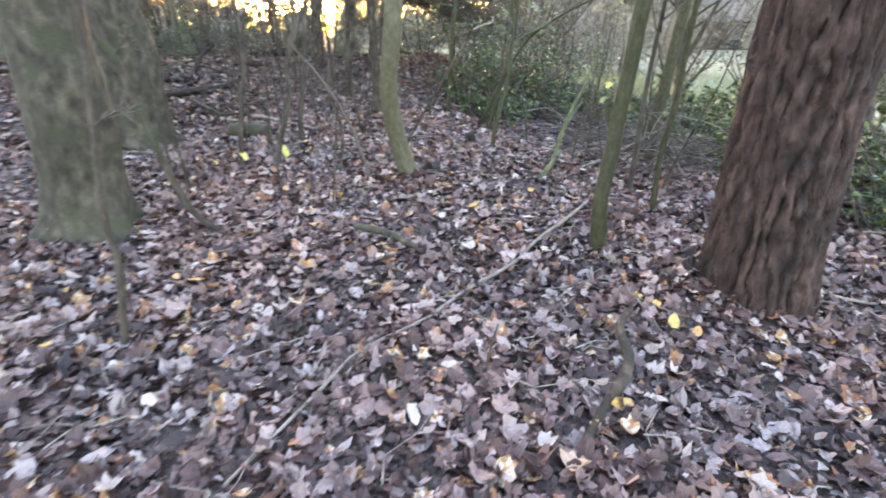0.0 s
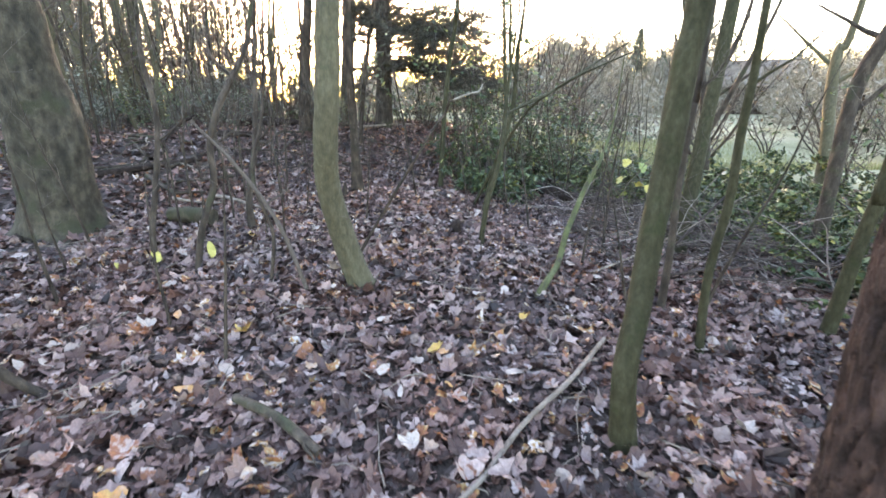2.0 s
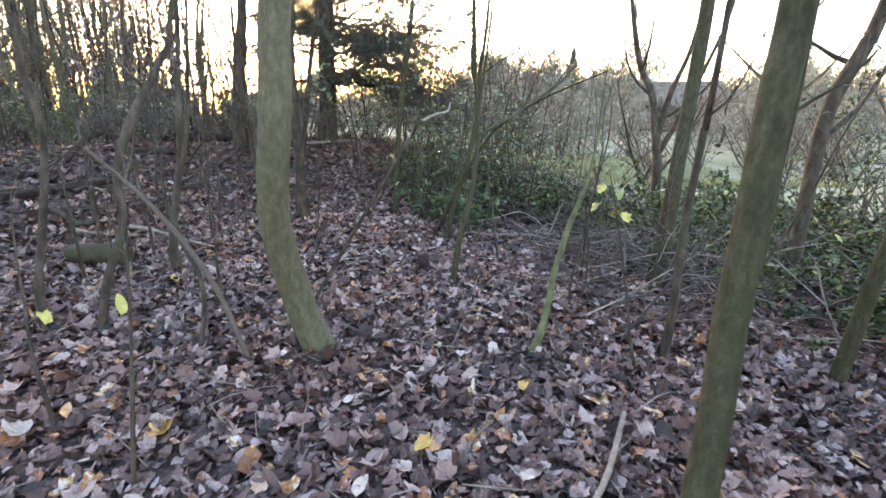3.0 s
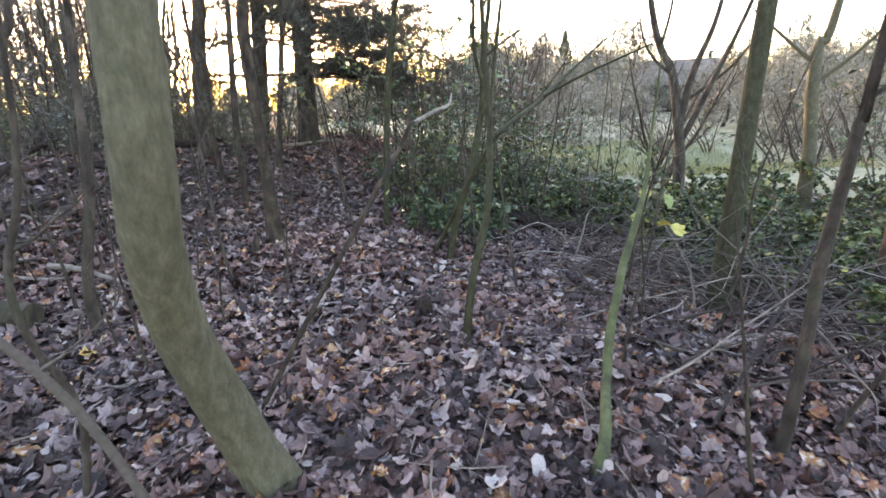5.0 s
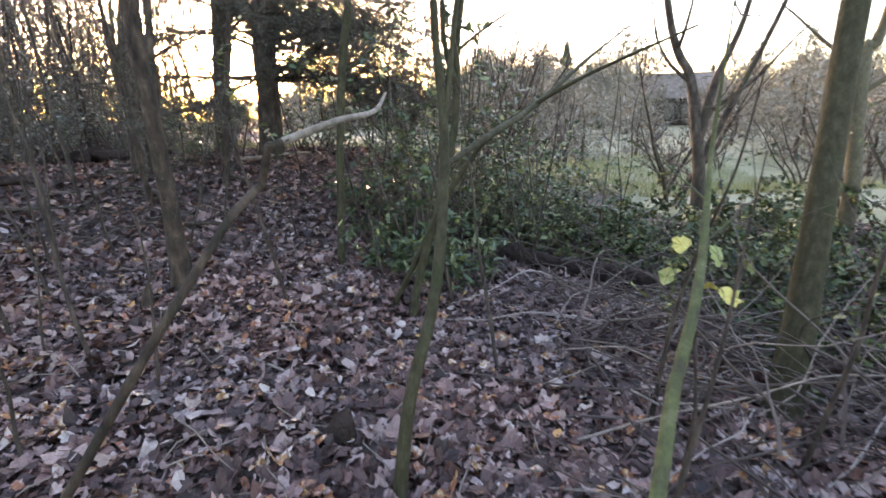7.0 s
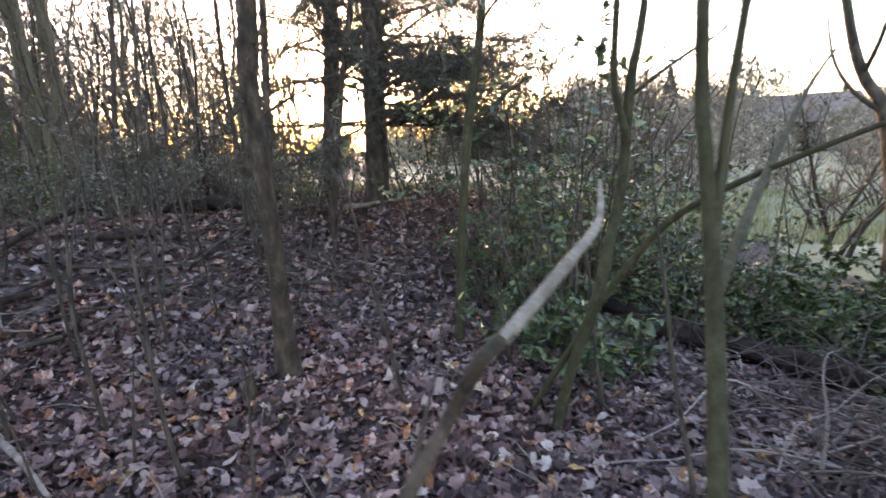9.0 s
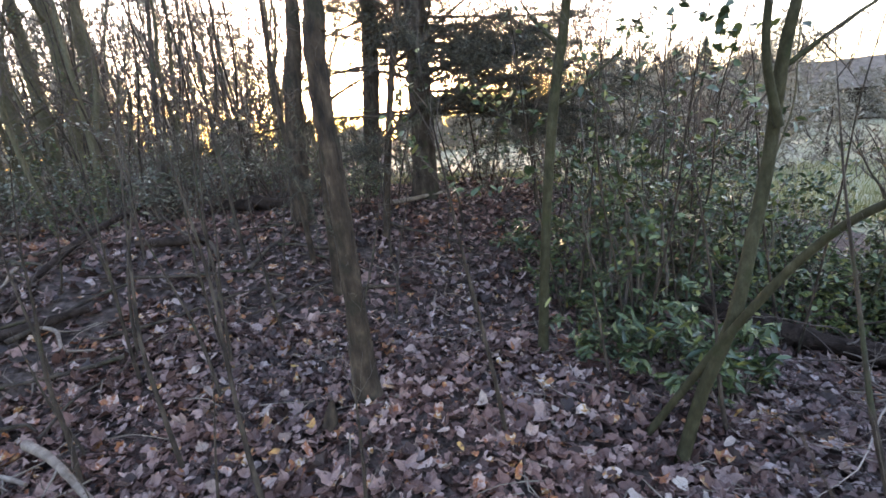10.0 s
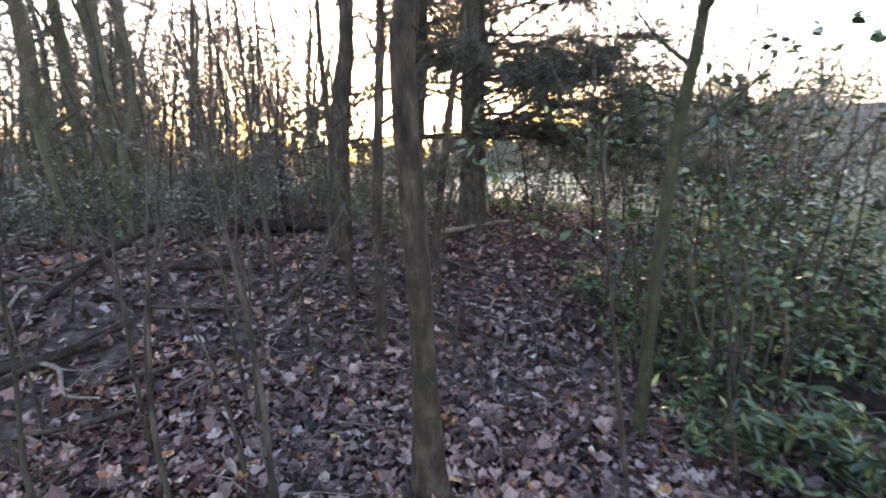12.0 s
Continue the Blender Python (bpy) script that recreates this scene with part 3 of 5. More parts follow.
tree("leaning_sapling", [(0.74, 8.27, -0.1, 0.037), (0.85, 8.25, 0.4, 0.034), (0.975, 8.24, 0.81, 0.034), (1.08, 8.33, 1.2, 0.031), (1.15, 8.38, 1.55, 0.030), (1.16, 8.32, 2.1, 0.027), (1.22, 8.3, 2.6, 0.020), (1.35, 8.3, 4.5, 0.008)],
     BARK_MOSS, "leaning grey-green sapling crossed by a second low stem", "sapling", 5, 1.9, 14, reach=0.9, flare=0.2,
     extra=([(1.16, 8.32, 1.75, 0.024), (1.06, 8.28, 2.1, 0.02), (1.05, 8.25, 2.6, 0.015), (1.0, 8.2, 3.6, 0.005)],
            [(0.55, 8.45, -0.12, 0.023), (0.76, 8.34, 0.32, 0.023), (0.98, 8.17, 0.83, 0.022), (1.19, 8.03, 1.22, 0.020), (1.36, 7.84, 1.46, 0.017), (1.75, 7.5, 1.74, 0.012), (2.3, 7.2, 2.0, 0.006)]))
tree("maple_sapling", [(0.985, 4.96, -0.02, 0.03), (1.09, 5.05, 0.08, 0.028), (1.275, 5.45, 0.14, 0.027), (1.373, 5.65, 0.36, 0.026), (1.47, 5.79, 0.52, 0.025), (1.555, 5.91, 0.67, 0.023), (1.7, 6.07, 0.88, 0.019), (1.83, 6.25, 1.08, 0.015), (1.95, 6.45, 1.4, 0.009), (2.0, 6.5, 2.0, 0.003)],
     MOSS_STEM, "bright green mossy sapling stem swept at its foot", "sapling", 4, 0.9, 15, flare=0.2, reach=0.5, shoots=4, sides=16)
tree("hazel_sapling", [(-1.87, 10.2, 0.5, 0.05), (-1.86, 10.2, 1.2, 0.043), (-1.82, 10.22, 2.0, 0.04), (-1.74, 10.25, 3.2, 0.034), (-1.6, 10.3, 6.5, 0.01)], BARK_WARM, "thin brown sapling stem on the bank", "sapling", 6, 1.6, 61, "saplings on the bank", reach=0.9, flare=0.2)
tree("hazel_sapling", [(-2.3, 10.7, 0.6, 0.034), (-2.36, 10.7, 1.4, 0.03), (-2.44, 10.72, 2.2, 0.027), (-2.46, 10.72, 3.2, 0.022), (-2.4, 10.75, 6, 0.007)], BARK_WARM, "thin crooked brown sapling stem on the bank", "sapling", 6, 1.2, 62, "saplings on the bank", reach=0.8, flare=0.15)
tree("hazel_sapling", [(-3.04, 10.63, 0.54, 0.022), (-3.1, 10.6, 1.4, 0.019), (-3.16, 10.6, 2.4, 0.016), (-3.2, 10.6, 5, 0.005)], BARK_DARK, "very thin dark sapling stem on the bank", "sapling", 7, 0.9, 63, "saplings on the bank", reach=0.7, flare=0.1)
tree("hazel_sapling", [(2.07, 5.15, -0.09, 0.03264), (2.08, 5.14, 0.38, 0.02788), (2.08, 5.15, 0.83, 0.02584), (2.09, 5.13, 1.28, 0.02448), (2.1, 5.12, 1.55, 0.02312), (2.11, 5.11, 1.76, 0.0204), (2.18, 5.04, 5, 0.00748)], BARK_DARK, "dark leaning sapling stem in the brushwood", "sapling", 5, 1.5, 25, "saplings beside the pine", reach=0.9, flare=0.15, sides=16)
tree("hazel_sapling", [(-1.76, 3.66, -0.01, 0.021), (-1.97, 3.56, 0.18, 0.027), (-2.07, 3.51, 0.57, 0.027), (-2.13, 3.48, 0.94, 0.026), (-2.20, 3.45, 1.31, 0.025), (-2.27, 3.41, 1.64, 0.021), (-2.55, 3.28, 4.00, 0.008)], BARK_DARK, "thin sapling sweeping up out of dead leaves in a curve", "sapling", 5, 1.0, 26, "saplings on the slope", reach=0.6, flare=0.05)
tree("hazel_sapling", [(-1.74, 2.16, -0.10, 0.021), (-1.67, 2.22, 0.35, 0.019), (-1.67, 2.22, 0.63, 0.017), (-1.63, 2.25, 0.98, 0.013), (-1.57, 2.30, 1.57, 0.010), (-1.49, 2.36, 3.00, 0.003)], BARK_DARK, "thin upright sapling standing before a stout trunk", "sapling", 4, 0.8, 27, "saplings on the slope", reach=0.5, flare=0.1)
tree("hazel_sapling", [(-0.74, 4.91, 0.05, 0.017), (-0.92, 4.87, 0.61, 0.016), (-1.16, 4.81, 1.06, 0.013), (-1.40, 4.74, 1.37, 0.008)], TWIG, "thin pale sapling leaning over dead leaves", "sapling", 3, 0.5, 28, "saplings on the slope", reach=0.4, flare=0.05, shoots=4)
tree("hawthorn_tree", [(5.58, 11.91, -0.6, 0.12), (5.56, 11.92, 0.49, 0.10), (5.45, 12.0, 1.34, 0.088), (5.32, 12.09, 2.06, 0.07), (4.99, 12.31, 3.02, 0.055), (4.33, 12.75, 7, 0.015)],
     BARK_DARK, "bare many-stemmed tree at the meadow's edge", "tree", 9, 1.6, 16, reach=2.2,
     extra=([(5.5, 11.97, 1.1, 0.07), (5.62, 11.9, 2.0, 0.06), (5.9, 11.8, 3.0, 0.04), (6.1, 11.7, 5, 0.012)], [(5.55, 11.93, 0.8, 0.06), (5.85, 11.75, 1.7, 0.05), (6.3, 11.5, 3.2, 0.03), (6.5, 11.4, 4.5, 0.01)]))
tree("birch_tree", [(7.44, 11.06, -0.6, 0.125), (7.43, 11.07, 0.34, 0.11), (7.33, 11.17, 1.74, 0.097), (7.33, 11.18, 2.39, 0.077), (7.45, 11.09, 2.92, 0.06), (7.8, 10.89, 8, 0.02)],
     BARK_GREEN, "mossy trunk at the meadow's edge with spreading bare branches", "tree", 9, 1.6, 17, reach=2.4)
tree("hazel_sapling", [(-1.87, 5.32, 0.07, 0.0286), (-1.80, 5.36, 0.41, 0.0273), (-1.67, 5.44, 0.82, 0.0273), (-1.66, 5.45, 1.15, 0.0260), (-1.56, 5.50, 1.47, 0.0286), (-1.35, 5.63, 1.90, 0.0195), (-1.28, 5.67, 2.2, 0.0156), (-1.0, 5.9, 4, 0.0052)],
     BARK_DARK, "thin wavy dark sapling stem", "sapling", 6, 0.9, 18, "saplings on the slope", reach=0.6, flare=0.1, shoots=6)
tree("hazel_sapling", [(-2.30, 5.43, 0.07, 0.0260), (-2.28, 5.44, 0.40, 0.0260), (-2.22, 5.48, 0.74, 0.0234), (-2.13, 5.54, 1.35, 0.0221), (-2.16, 5.53, 1.85, 0.0195), (-2.14, 5.54, 2.28, 0.0156), (-2.15, 5.53, 4, 0.0052)],
     BARK_DARK, "thin dark sapling stem", "sapling", 6, 0.9, 19, "saplings on the slope", reach=0.6, flare=0.1, shoots=6)
tree("hazel_sapling", [(-1.93, 6.65, 0.08, 0.045), (-1.93, 6.65, 0.46, 0.036), (-1.81, 6.70, 1.07, 0.032), (-1.74, 6.73, 1.81, 0.024), (-1.68, 6.76, 2.54, 0.018), (-1.54, 6.82, 5, 0.006)],
     BARK_DARK, "dark sapling with a stout foot and upright shoots", "sapling", 7, 0.8, 20, "saplings on the slope", reach=0.8, flare=0.3, shoots=7)
tree("hazel_sapling", [(-1.12, 5.04, 0.06, 0.0156), (-1.05, 5.06, 0.49, 0.0143), (-1.13, 5.03, 0.82, 0.0130), (-1.13, 5.03, 1.08, 0.0130), (-1.02, 5.08, 1.54, 0.0104), (-0.89, 5.13, 3, 0.0039)],
     BARK_DARK, "very thin crooked sapling stem", "sapling", 4, 0.7, 21, "saplings on the slope", reach=0.5, flare=0.1, shoots=5)
tree("hazel_sapling", [(2.06, 4.45, -0.12, 0.029), (2.04, 4.46, 0.39, 0.028), (2.08, 4.44, 0.89, 0.027), (2.08, 4.44, 1.28, 0.025), (2.09, 4.43, 1.67, 0.023), (2.09, 4.43, 2.08, 0.021), (2.11, 4.42, 5, 0.008)],
     BARK_MOSS, "thin greenish sapling stem", "sapling", 5, 1.4, 22, "saplings beside the pine", reach=0.8, flare=0.15, shoots=6)
tree("hazel_sapling", [(3.31, 4.99, -0.28, 0.052), (3.35, 4.95, 0.41, 0.048), (3.38, 4.92, 0.83, 0.045), (3.39, 4.9, 1.26, 0.042), (3.55, 4.75, 6, 0.015)],
     BARK_MOSS, "greenish sapling stem leaning outwards", "sapling", 6, 1.6, 23, "saplings beside the pine", reach=1.0, flare=0.2)
tree("hazel_sapling", [(4.57, 6.95, -0.46, 0.08), (4.56, 6.95, 0.64, 0.075), (4.58, 6.94, 1.62, 0.072), (4.72, 6.83, 2.23, 0.067), (4.80, 6.77, 2.7, 0.06), (5.23, 6.40, 6, 0.025)],
     BARK_DARK, "dark forked tree stem behind the brushwood", "young tree", 7, 1.5, 24, "saplings beside the pine", reach=1.5, flare=0.2)


def conifer(rows, material, label, seed, low, reach, side=0.0):
    """A pine at the meadow's edge: trunk, drooping limbs and needle sprays."""
    rng = np.random.default_rng(seed)
    at = np.array([rows[0][0], rows[0][1], lz(rows[0][0], rows[0][1])])
    ob = thing("pine_tree", at, label, "pine tree", "pines at the meadow's edge")
    local = [(x - at[0], y - at[1], z - at[2], r) for x, y, z, r in rows]
    local[0] = (*local[0][:2], -0.1, local[0][3])
    g = Geo()
    c, rad, tan = tube(g, local, 22, 0.06, 0.035, seed, 0.25)
    part("trunk", g, material, ob)
    needles = Geo()
    tops = np.where(c[:, 2] > low)[0]
    for k in range(104):
        i = tops[int((len(tops) - 1) * (k / 104) ** 1.8)]
        turn = side + rng.normal(0, 0.75) if k % 4 else rng.uniform(0, 6.28)
        ln = reach * rng.uniform(0.55, 1.1) * (1 - 0.45 * k / 104)
        path = limb_path(c[i], (math.cos(turn), math.sin(turn), rng.uniform(-0.1, 0.5)), ln, 0.026, rng, 0.2, -0.06, 6)
        b = Geo()
        tube(b, path, 5, 0.15, 0.03, k)
        part("limb", b, material, ob)
        p = smooth_path(path, 0.1)
        for _ in range(int(13 * ln)):
            q = p[rng.integers(len(p) // 3, len(p)), :3]
            w = rng.normal(0, 1, 3) * (1, 1, 0.6)
            sub = limb_path(q, w, rng.uniform(0.3, 0.95), 0.005, rng, 0.2, -0.06, 4)
            tube(needles, sub, 3, 0.12)
            s = smooth_path(sub, 0.055)[:, :3]
            n = len(s) * 12
            o = np.repeat(s, 12, axis=0)
            d = rng.normal(0, 1, (n, 3))
            d = d / np.linalg.norm(d, axis=1)[:, None] * rng.uniform(0.04, 0.09, (n, 1))
            wd = np.cross(d, rng.normal(0, 1, (n, 3)))
            wd = wd / (np.linalg.norm(wd, axis=1)[:, None] + 1e-9) * 0.0042
            needles.add(np.stack([o - wd, o + wd, o + d], 1), np.arange(3 * n).reshape(-1, 3))
    part("needles", needles, NEEDLE, ob, "dark green needle sprays", kind="stuff")
    return ob


conifer([(-1.45, 13.28, 0.85, 0.24), (-1.41, 13.29, 1.3, 0.20), (-1.37, 13.3, 2.8, 0.168), (-1.33, 13.3, 4.03, 0.155), (-1.21, 13.3, 11, 0.054)],
        BARK_DARK, "dark pine trunk with drooping needle branches over the meadow", 31, 1.3, 3.7, -0.1)
conifer([(-2.66, 14.58, 0.85, 0.165), (-2.51, 14.62, 2.51, 0.148), (-2.37, 14.68, 4.47, 0.14), (-2.07, 14.73, 11, 0.05)],
        BARK_DARK, "dark pine trunk standing against the evening glow", 32, 2.6, 1.7, 0.3)


# ---- repeated trees: coppice, meadow edge, far wood ----
def bare_tree(name, height, r, seed, material, twig, label, group, limbs=14, low=0.25, reach=0.35, shoots=10, thick=0.006, stems=1, category="tree", leafy=None, tier=1, cloud=None, spread=0.14):
    rng = np.random.default_rng(seed)
    ob = thing(name, (0, 0, 0), label, category, group)
    crown = Geo()
    for s in range(stems):
        lean = rng.normal(0, 0.06 if stems == 1 else spread, 2)
        h = height * rng.uniform(0.8, 1.0)
        off = rng.normal(0, 0.0 if stems == 1 else 0.12, 2)
        rows = [(off[0], off[1], -0.25, r * 1.15)]
        for k in range(1, 6):
            f = k / 5
            rows.append((off[0] + lean[0] * h * f + rng.normal(0, 0.035) * h * 0.4, off[1] + lean[1] * h * f + rng.normal(0, 0.035) * h * 0.4, h * f, r * (1 - 0.85 * f)))
        g = Geo()
        c, rad, tan = tube(g, rows, 8, height / 26, 0.03, seed + s, 0.2)
        part("trunk" if stems == 1 else "stem", g, material, ob)
        tops = np.where(c[:, 2] > low * height)[0]
        for k in range(limbs):
            i = tops[int((len(tops) - 1) * (k + rng.uniform(0, 1)) / limbs)]
            a = k * 2.4 + rng.uniform(-0.6, 0.6)
            ln = reach * height * rng.uniform(0.5, 1.1) * (1 - 0.5 * i / len(c))
            path = limb_path(c[i], (math.cos(a), math.sin(a), rng.uniform(0.3, 1.1)), ln, rad[i] * 0.45, rng)
            tube(crown, path, 4, ln / 5)
            twigs(crown, path, shoots, ln * 0.45, rng, tier, thick)
    if cloud:
        n, size, width = cloud
        f = rng.uniform(0.06, 1, n)
        a = rng.uniform(0, 6.28, n)
        lump = 1 + 0.3 * np.sin(3 * a + seed) + 0.25 * np.sin(9 * f + 2 * a + seed)
        q = np.sqrt(rng.uniform(0.02, 1, n)) * width * height * np.sin(np.pi * np.clip(0.12 + 0.85 * f, 0, 1)) ** 0.7 * lump
        strew(crown, "sliver", np.stack([q * np.cos(a), q * np.sin(a), height * f * (0.9 + 0.12 * np.sin(4 * a + seed))], -1), size * rng.lognormal(0, 0.3, n), rng, 0.9, 0.2)
    part("crown", crown, twig, ob, "fine bare twigs", kind="stuff")
    if leafy:
        lm, kind, count, size = leafy
        pts = np.concatenate(crown.points)
        g = Geo()
        strew(g, kind, pts[rng.integers(0, len(pts), count)], size * rng.lognormal(0, 0.25, count), rng, 0.9, 0.3)
        part("leaves", g, lm, ob, "sparse hanging leaves", kind="stuff")
    return ob


def plant(models, spots, rng, size=(0.8, 1.2)):
    """The first spots take the models themselves, the others copies of them."""
    for k, (x, y) in enumerate(spots):
        m = pose(x, y, lz(x, y) - 0.02, 0, 0, rng.uniform(0, 360))
        s = rng.uniform(*size)
        if k < len(models):
            models[k].matrix_basis = m
            models[k].scale = (s, s, s)
        else:
            src = models[k % len(models)]
            ob = copy_thing(src, m)
            ob.scale = (s, s, s)


rng = np.random.default_rng(77)
coppice = [bare_tree("coppice_tree", 6.5, rad, 40 + k, (BARK_GREEN, BARK_DARK, BARK_WARM)[k % 3], TWIG, lab, "coppice on the bank", 9, 0.14, 0.22, 7, 0.007, st, "young tree",
                     (SHRUB_LEAF, "leaflet", 90, 0.022) if k % 2 else (RUSSET, "leaflet", 40, 0.024), tier=0)
           for k, (rad, st, lab) in enumerate([(0.032, 1, "slender bare grey-green coppice stem"), (0.042, 1, "slender dark coppice stem with a few small leaves"), (0.022, 2, "pair of thin brown coppice stems"),
                                               (0.055, 2, "pair of mossy coppice trunks with scattered leaves"), (0.02, 4, "clump of thin dark coppice stems")])]
spots = []
while len(spots) < 138:
    x, y = rng.uniform(-16, -2.2), rng.uniform(8.5, 26)
    keep_off = (x > -4.2 and y < 13.0) or (y > 14 and x > -3.2) or (x > -5.8 and y < 11.6)
    glow = abs(math.degrees(math.atan2(x + 0.3, y - 5.5)) - SUN_AZ) < rng.uniform(0.8, 5.5)
    if keep_off or glow or any((x - a) ** 2 + (y - b) ** 2 < 0.35 for a, b in spots):
        continue
    spots.append((x, y))
plant(coppice, spots, rng, (0.75, 1.25))
for k, (x, y) in enumerate([(-8.7, 13.6), (-9.1, 14.6), (-7.9, 14.0), (-8.2, 14.9), (-8.3, 12.0), (-10.4, 13.0)]):
    z = lz(x, y)
    tree("ivied_tree", [(x, y, z, 0.15), (x - 0.05, y, z + 1, 0.125), (x - 0.22 + 0.07 * k, y, z + 3, 0.115), (x - 0.4 + 0.1 * k, y, z + 8, 0.05)], BARK_GREEN, "dark mossy trunk in a close-grown clump", "tree", 7, 1.2, 140 + k, "clump of trunks",
         reach=1.5, flare=0.3, leafy=(HOLLY, "leaflet", 300, 0.03))

edge_trees = [bare_tree("hawthorn_bush", 3.2, 0.05, 60 + k, BARK_DARK, TWIG, "bare grey thorn bush at the meadow's edge", "thorn bushes at the meadow's edge", 10, 0.06, 0.42, 13, 0.009, 4, "bush", spread=0.4, tier=0,
                        leafy=(RUSSET, "leaflet", 160, 0.03) if k == 1 else None) for k in range(3)]
plant(edge_trees, [(2.2, 13.8), (6.6, 14.6), (9.5, 13.2), (3.6, 16.5), (8.4, 17.5), (11.5, 16.5), (12.6, 11.6), (5.0, 19.0), (14.5, 14.0), (1.0, 17.5), (16, 19), (13, 22), (6.4, 20.5), (15, 17), (18, 23), (20, 18), (0.6, 15.6)], rng, (0.6, 1.0))

# Far wood: haze is only painted, through the pale twig colour.
far_trees = [bare_tree("field_tree", 11, 0.22, 70 + k, BARK_WARM, HAZED_TWIG, "bare broadleaf tree beyond the meadow, its twigs coloured pale for haze", "far wood", 6, 0.1, 0.36, 2, 0.05, 1, tier=0, cloud=(1700, 0.42, 0.36)) for k in range(4)]
far_spots = []
for k in range(150):
    a = radians(rng.uniform(-22, 62))
    d = rng.uniform(62, 90)
    far_spots.append((d * math.sin(a), d * math.cos(a)))
far_spots += [(rng.uniform(24, 44), rng.uniform(38, 52)) for _ in range(7)]
far_spots = [s for s in far_spots if abs(math.degrees(math.atan2(*s)) - SUN_AZ) > 7 and not 26.5 < math.degrees(math.atan2(*s)) < 34.5]
plant(far_trees, far_spots, rng, (0.42, 0.82))
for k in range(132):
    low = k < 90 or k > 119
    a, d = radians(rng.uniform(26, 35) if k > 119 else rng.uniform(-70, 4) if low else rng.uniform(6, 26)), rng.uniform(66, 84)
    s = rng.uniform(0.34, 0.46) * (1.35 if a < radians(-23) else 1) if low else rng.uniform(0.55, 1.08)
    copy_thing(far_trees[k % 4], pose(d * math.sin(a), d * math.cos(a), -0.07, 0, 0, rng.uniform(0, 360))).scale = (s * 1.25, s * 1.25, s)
# Meadow shrubs, as small squat far_trees copies with the same painted haze.
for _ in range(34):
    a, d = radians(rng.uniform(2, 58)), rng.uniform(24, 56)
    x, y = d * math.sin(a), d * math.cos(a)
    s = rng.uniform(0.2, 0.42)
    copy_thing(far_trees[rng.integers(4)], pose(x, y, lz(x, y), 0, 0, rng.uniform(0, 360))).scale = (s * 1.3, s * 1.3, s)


def fir(height, seed):
    rng = np.random.default_rng(seed)
    ob = thing("fir_tree", (0, 0, 0), "dark pointed conifer in the far wood", "conifer", "far conifers")
    g = Geo()
    tube(g, [(0, 0, -0.3, 0.3), (0, 0, height * 0.5, 0.18), (0, 0, height, 0.02)], 7, 1.0)
    part("trunk", g, BARK_DARK, ob)
    g = Geo()
    n = 5200
    z = height * (0.06 + 0.94 * rng.uniform(0, 1, n) ** 1.25)
    a = rng.uniform(0, 6.28, n)
    r = (1 - z / height) * height * 0.34 * rng.uniform(0.3, 1.05, n) * (1 + 0.25 * np.sin(z * 3.1) + 0.15 * np.sin(3 * a + z)) + 0.1
    o = np.stack([r * np.cos(a), r * np.sin(a), z - 0.25 * r], -1)
    strew(g, "sliver", o, rng.uniform(0.25, 0.5, n), rng, 0.7, 0.2)
    part("crown", g, FAR_FIR, ob, "dark needle crown")
    return ob


# These crowns take the pale twig colour with haze painted in.
veil = [bare_tree("field_tree", 10, 0.16, 76 + k, BARK_DARK, HAZED_TWIG, "bare twiggy tree deeper in the wood", "trees deeper in the wood", 6, 0.1, 0.34, 3, 0.02, 1, tier=0, cloud=(620, 0.3, 0.3)) for k in range(2)]
spots = []
while len(spots) < 46:
    a, d = rng.uniform(-62, -21.5), rng.uniform(24, 44)
    spots.append((d * math.sin(radians(a)), d * math.cos(radians(a))))
plant(veil, spots, rng, (0.6, 1.1))
firs = [fir(13, 81), fir(11, 82)]
plant(firs, [(23, 68), (26.5, 69), (47, 74), (50, 71)], rng, (0.55, 0.8))


# ---- undergrowth ----
def bush(name, width, height, leaf, kind, size, count, seed, label, category, group="", stems=14, stem_material=TWIG, droop=0.0):
    """Arching stems from one root and small leaves set along them, with gaps."""
    rng = np.random.default_rng(seed)
    ob = thing(name, (0, 0, 0), label, category, group)
    g, leaves = Geo(), Geo()
    ends = []
    for k in range(stems):
        a = rng.uniform(0, 6.28)
        w = (math.cos(a) * rng.uniform(0.2, 1), math.sin(a) * rng.uniform(0.2, 1), rng.uniform(0.6, 1.6) * height / width)
        path = limb_path((rng.normal(0, 0.12) * width, rng.normal(0, 0.12) * width, -0.06), w, rng.uniform(0.6, 1.15) * math.hypot(width * 0.5, height), 0.010 + 0.004 * height, rng, 0.3, -droop, 6)
        main = Geo()
        tube(main, path, 5, 0.12)
        part("stem", main, stem_material, ob)
        ends.append(smooth_path(path, 0.06)[3:, :3])
        for _ in range(6):
            p = ends[-1][rng.integers(0, len(ends[-1]))] if len(ends[-1]) else np.zeros(3)
            sub = limb_path(p, rng.normal(0, 1, 3) * (1, 1, 0.6) + (0, 0, 0.3), rng.uniform(0.15, 0.4) * height, 0.004, rng, 0.4, 0.0, 4)
            tube(g, sub, 3, 0.1)
            ends.append(smooth_path(sub, 0.04)[:, :3])
    part("twig_work", g, stem_material, ob, "thin woody side shoots", kind="stuff")
    pts = np.concatenate(ends)
    pts = pts[pts[:, 2] > 0.04]
    at = pts[rng.integers(0, len(pts), count)] + rng.normal(0, 0.014, (count, 3))
    strew(leaves, kind, at, size * rng.lognormal(0, 0.22, count), rng, 0.55, 0.3)
    part("leaves", leaves, leaf, ob, kind="stuff")
    return ob


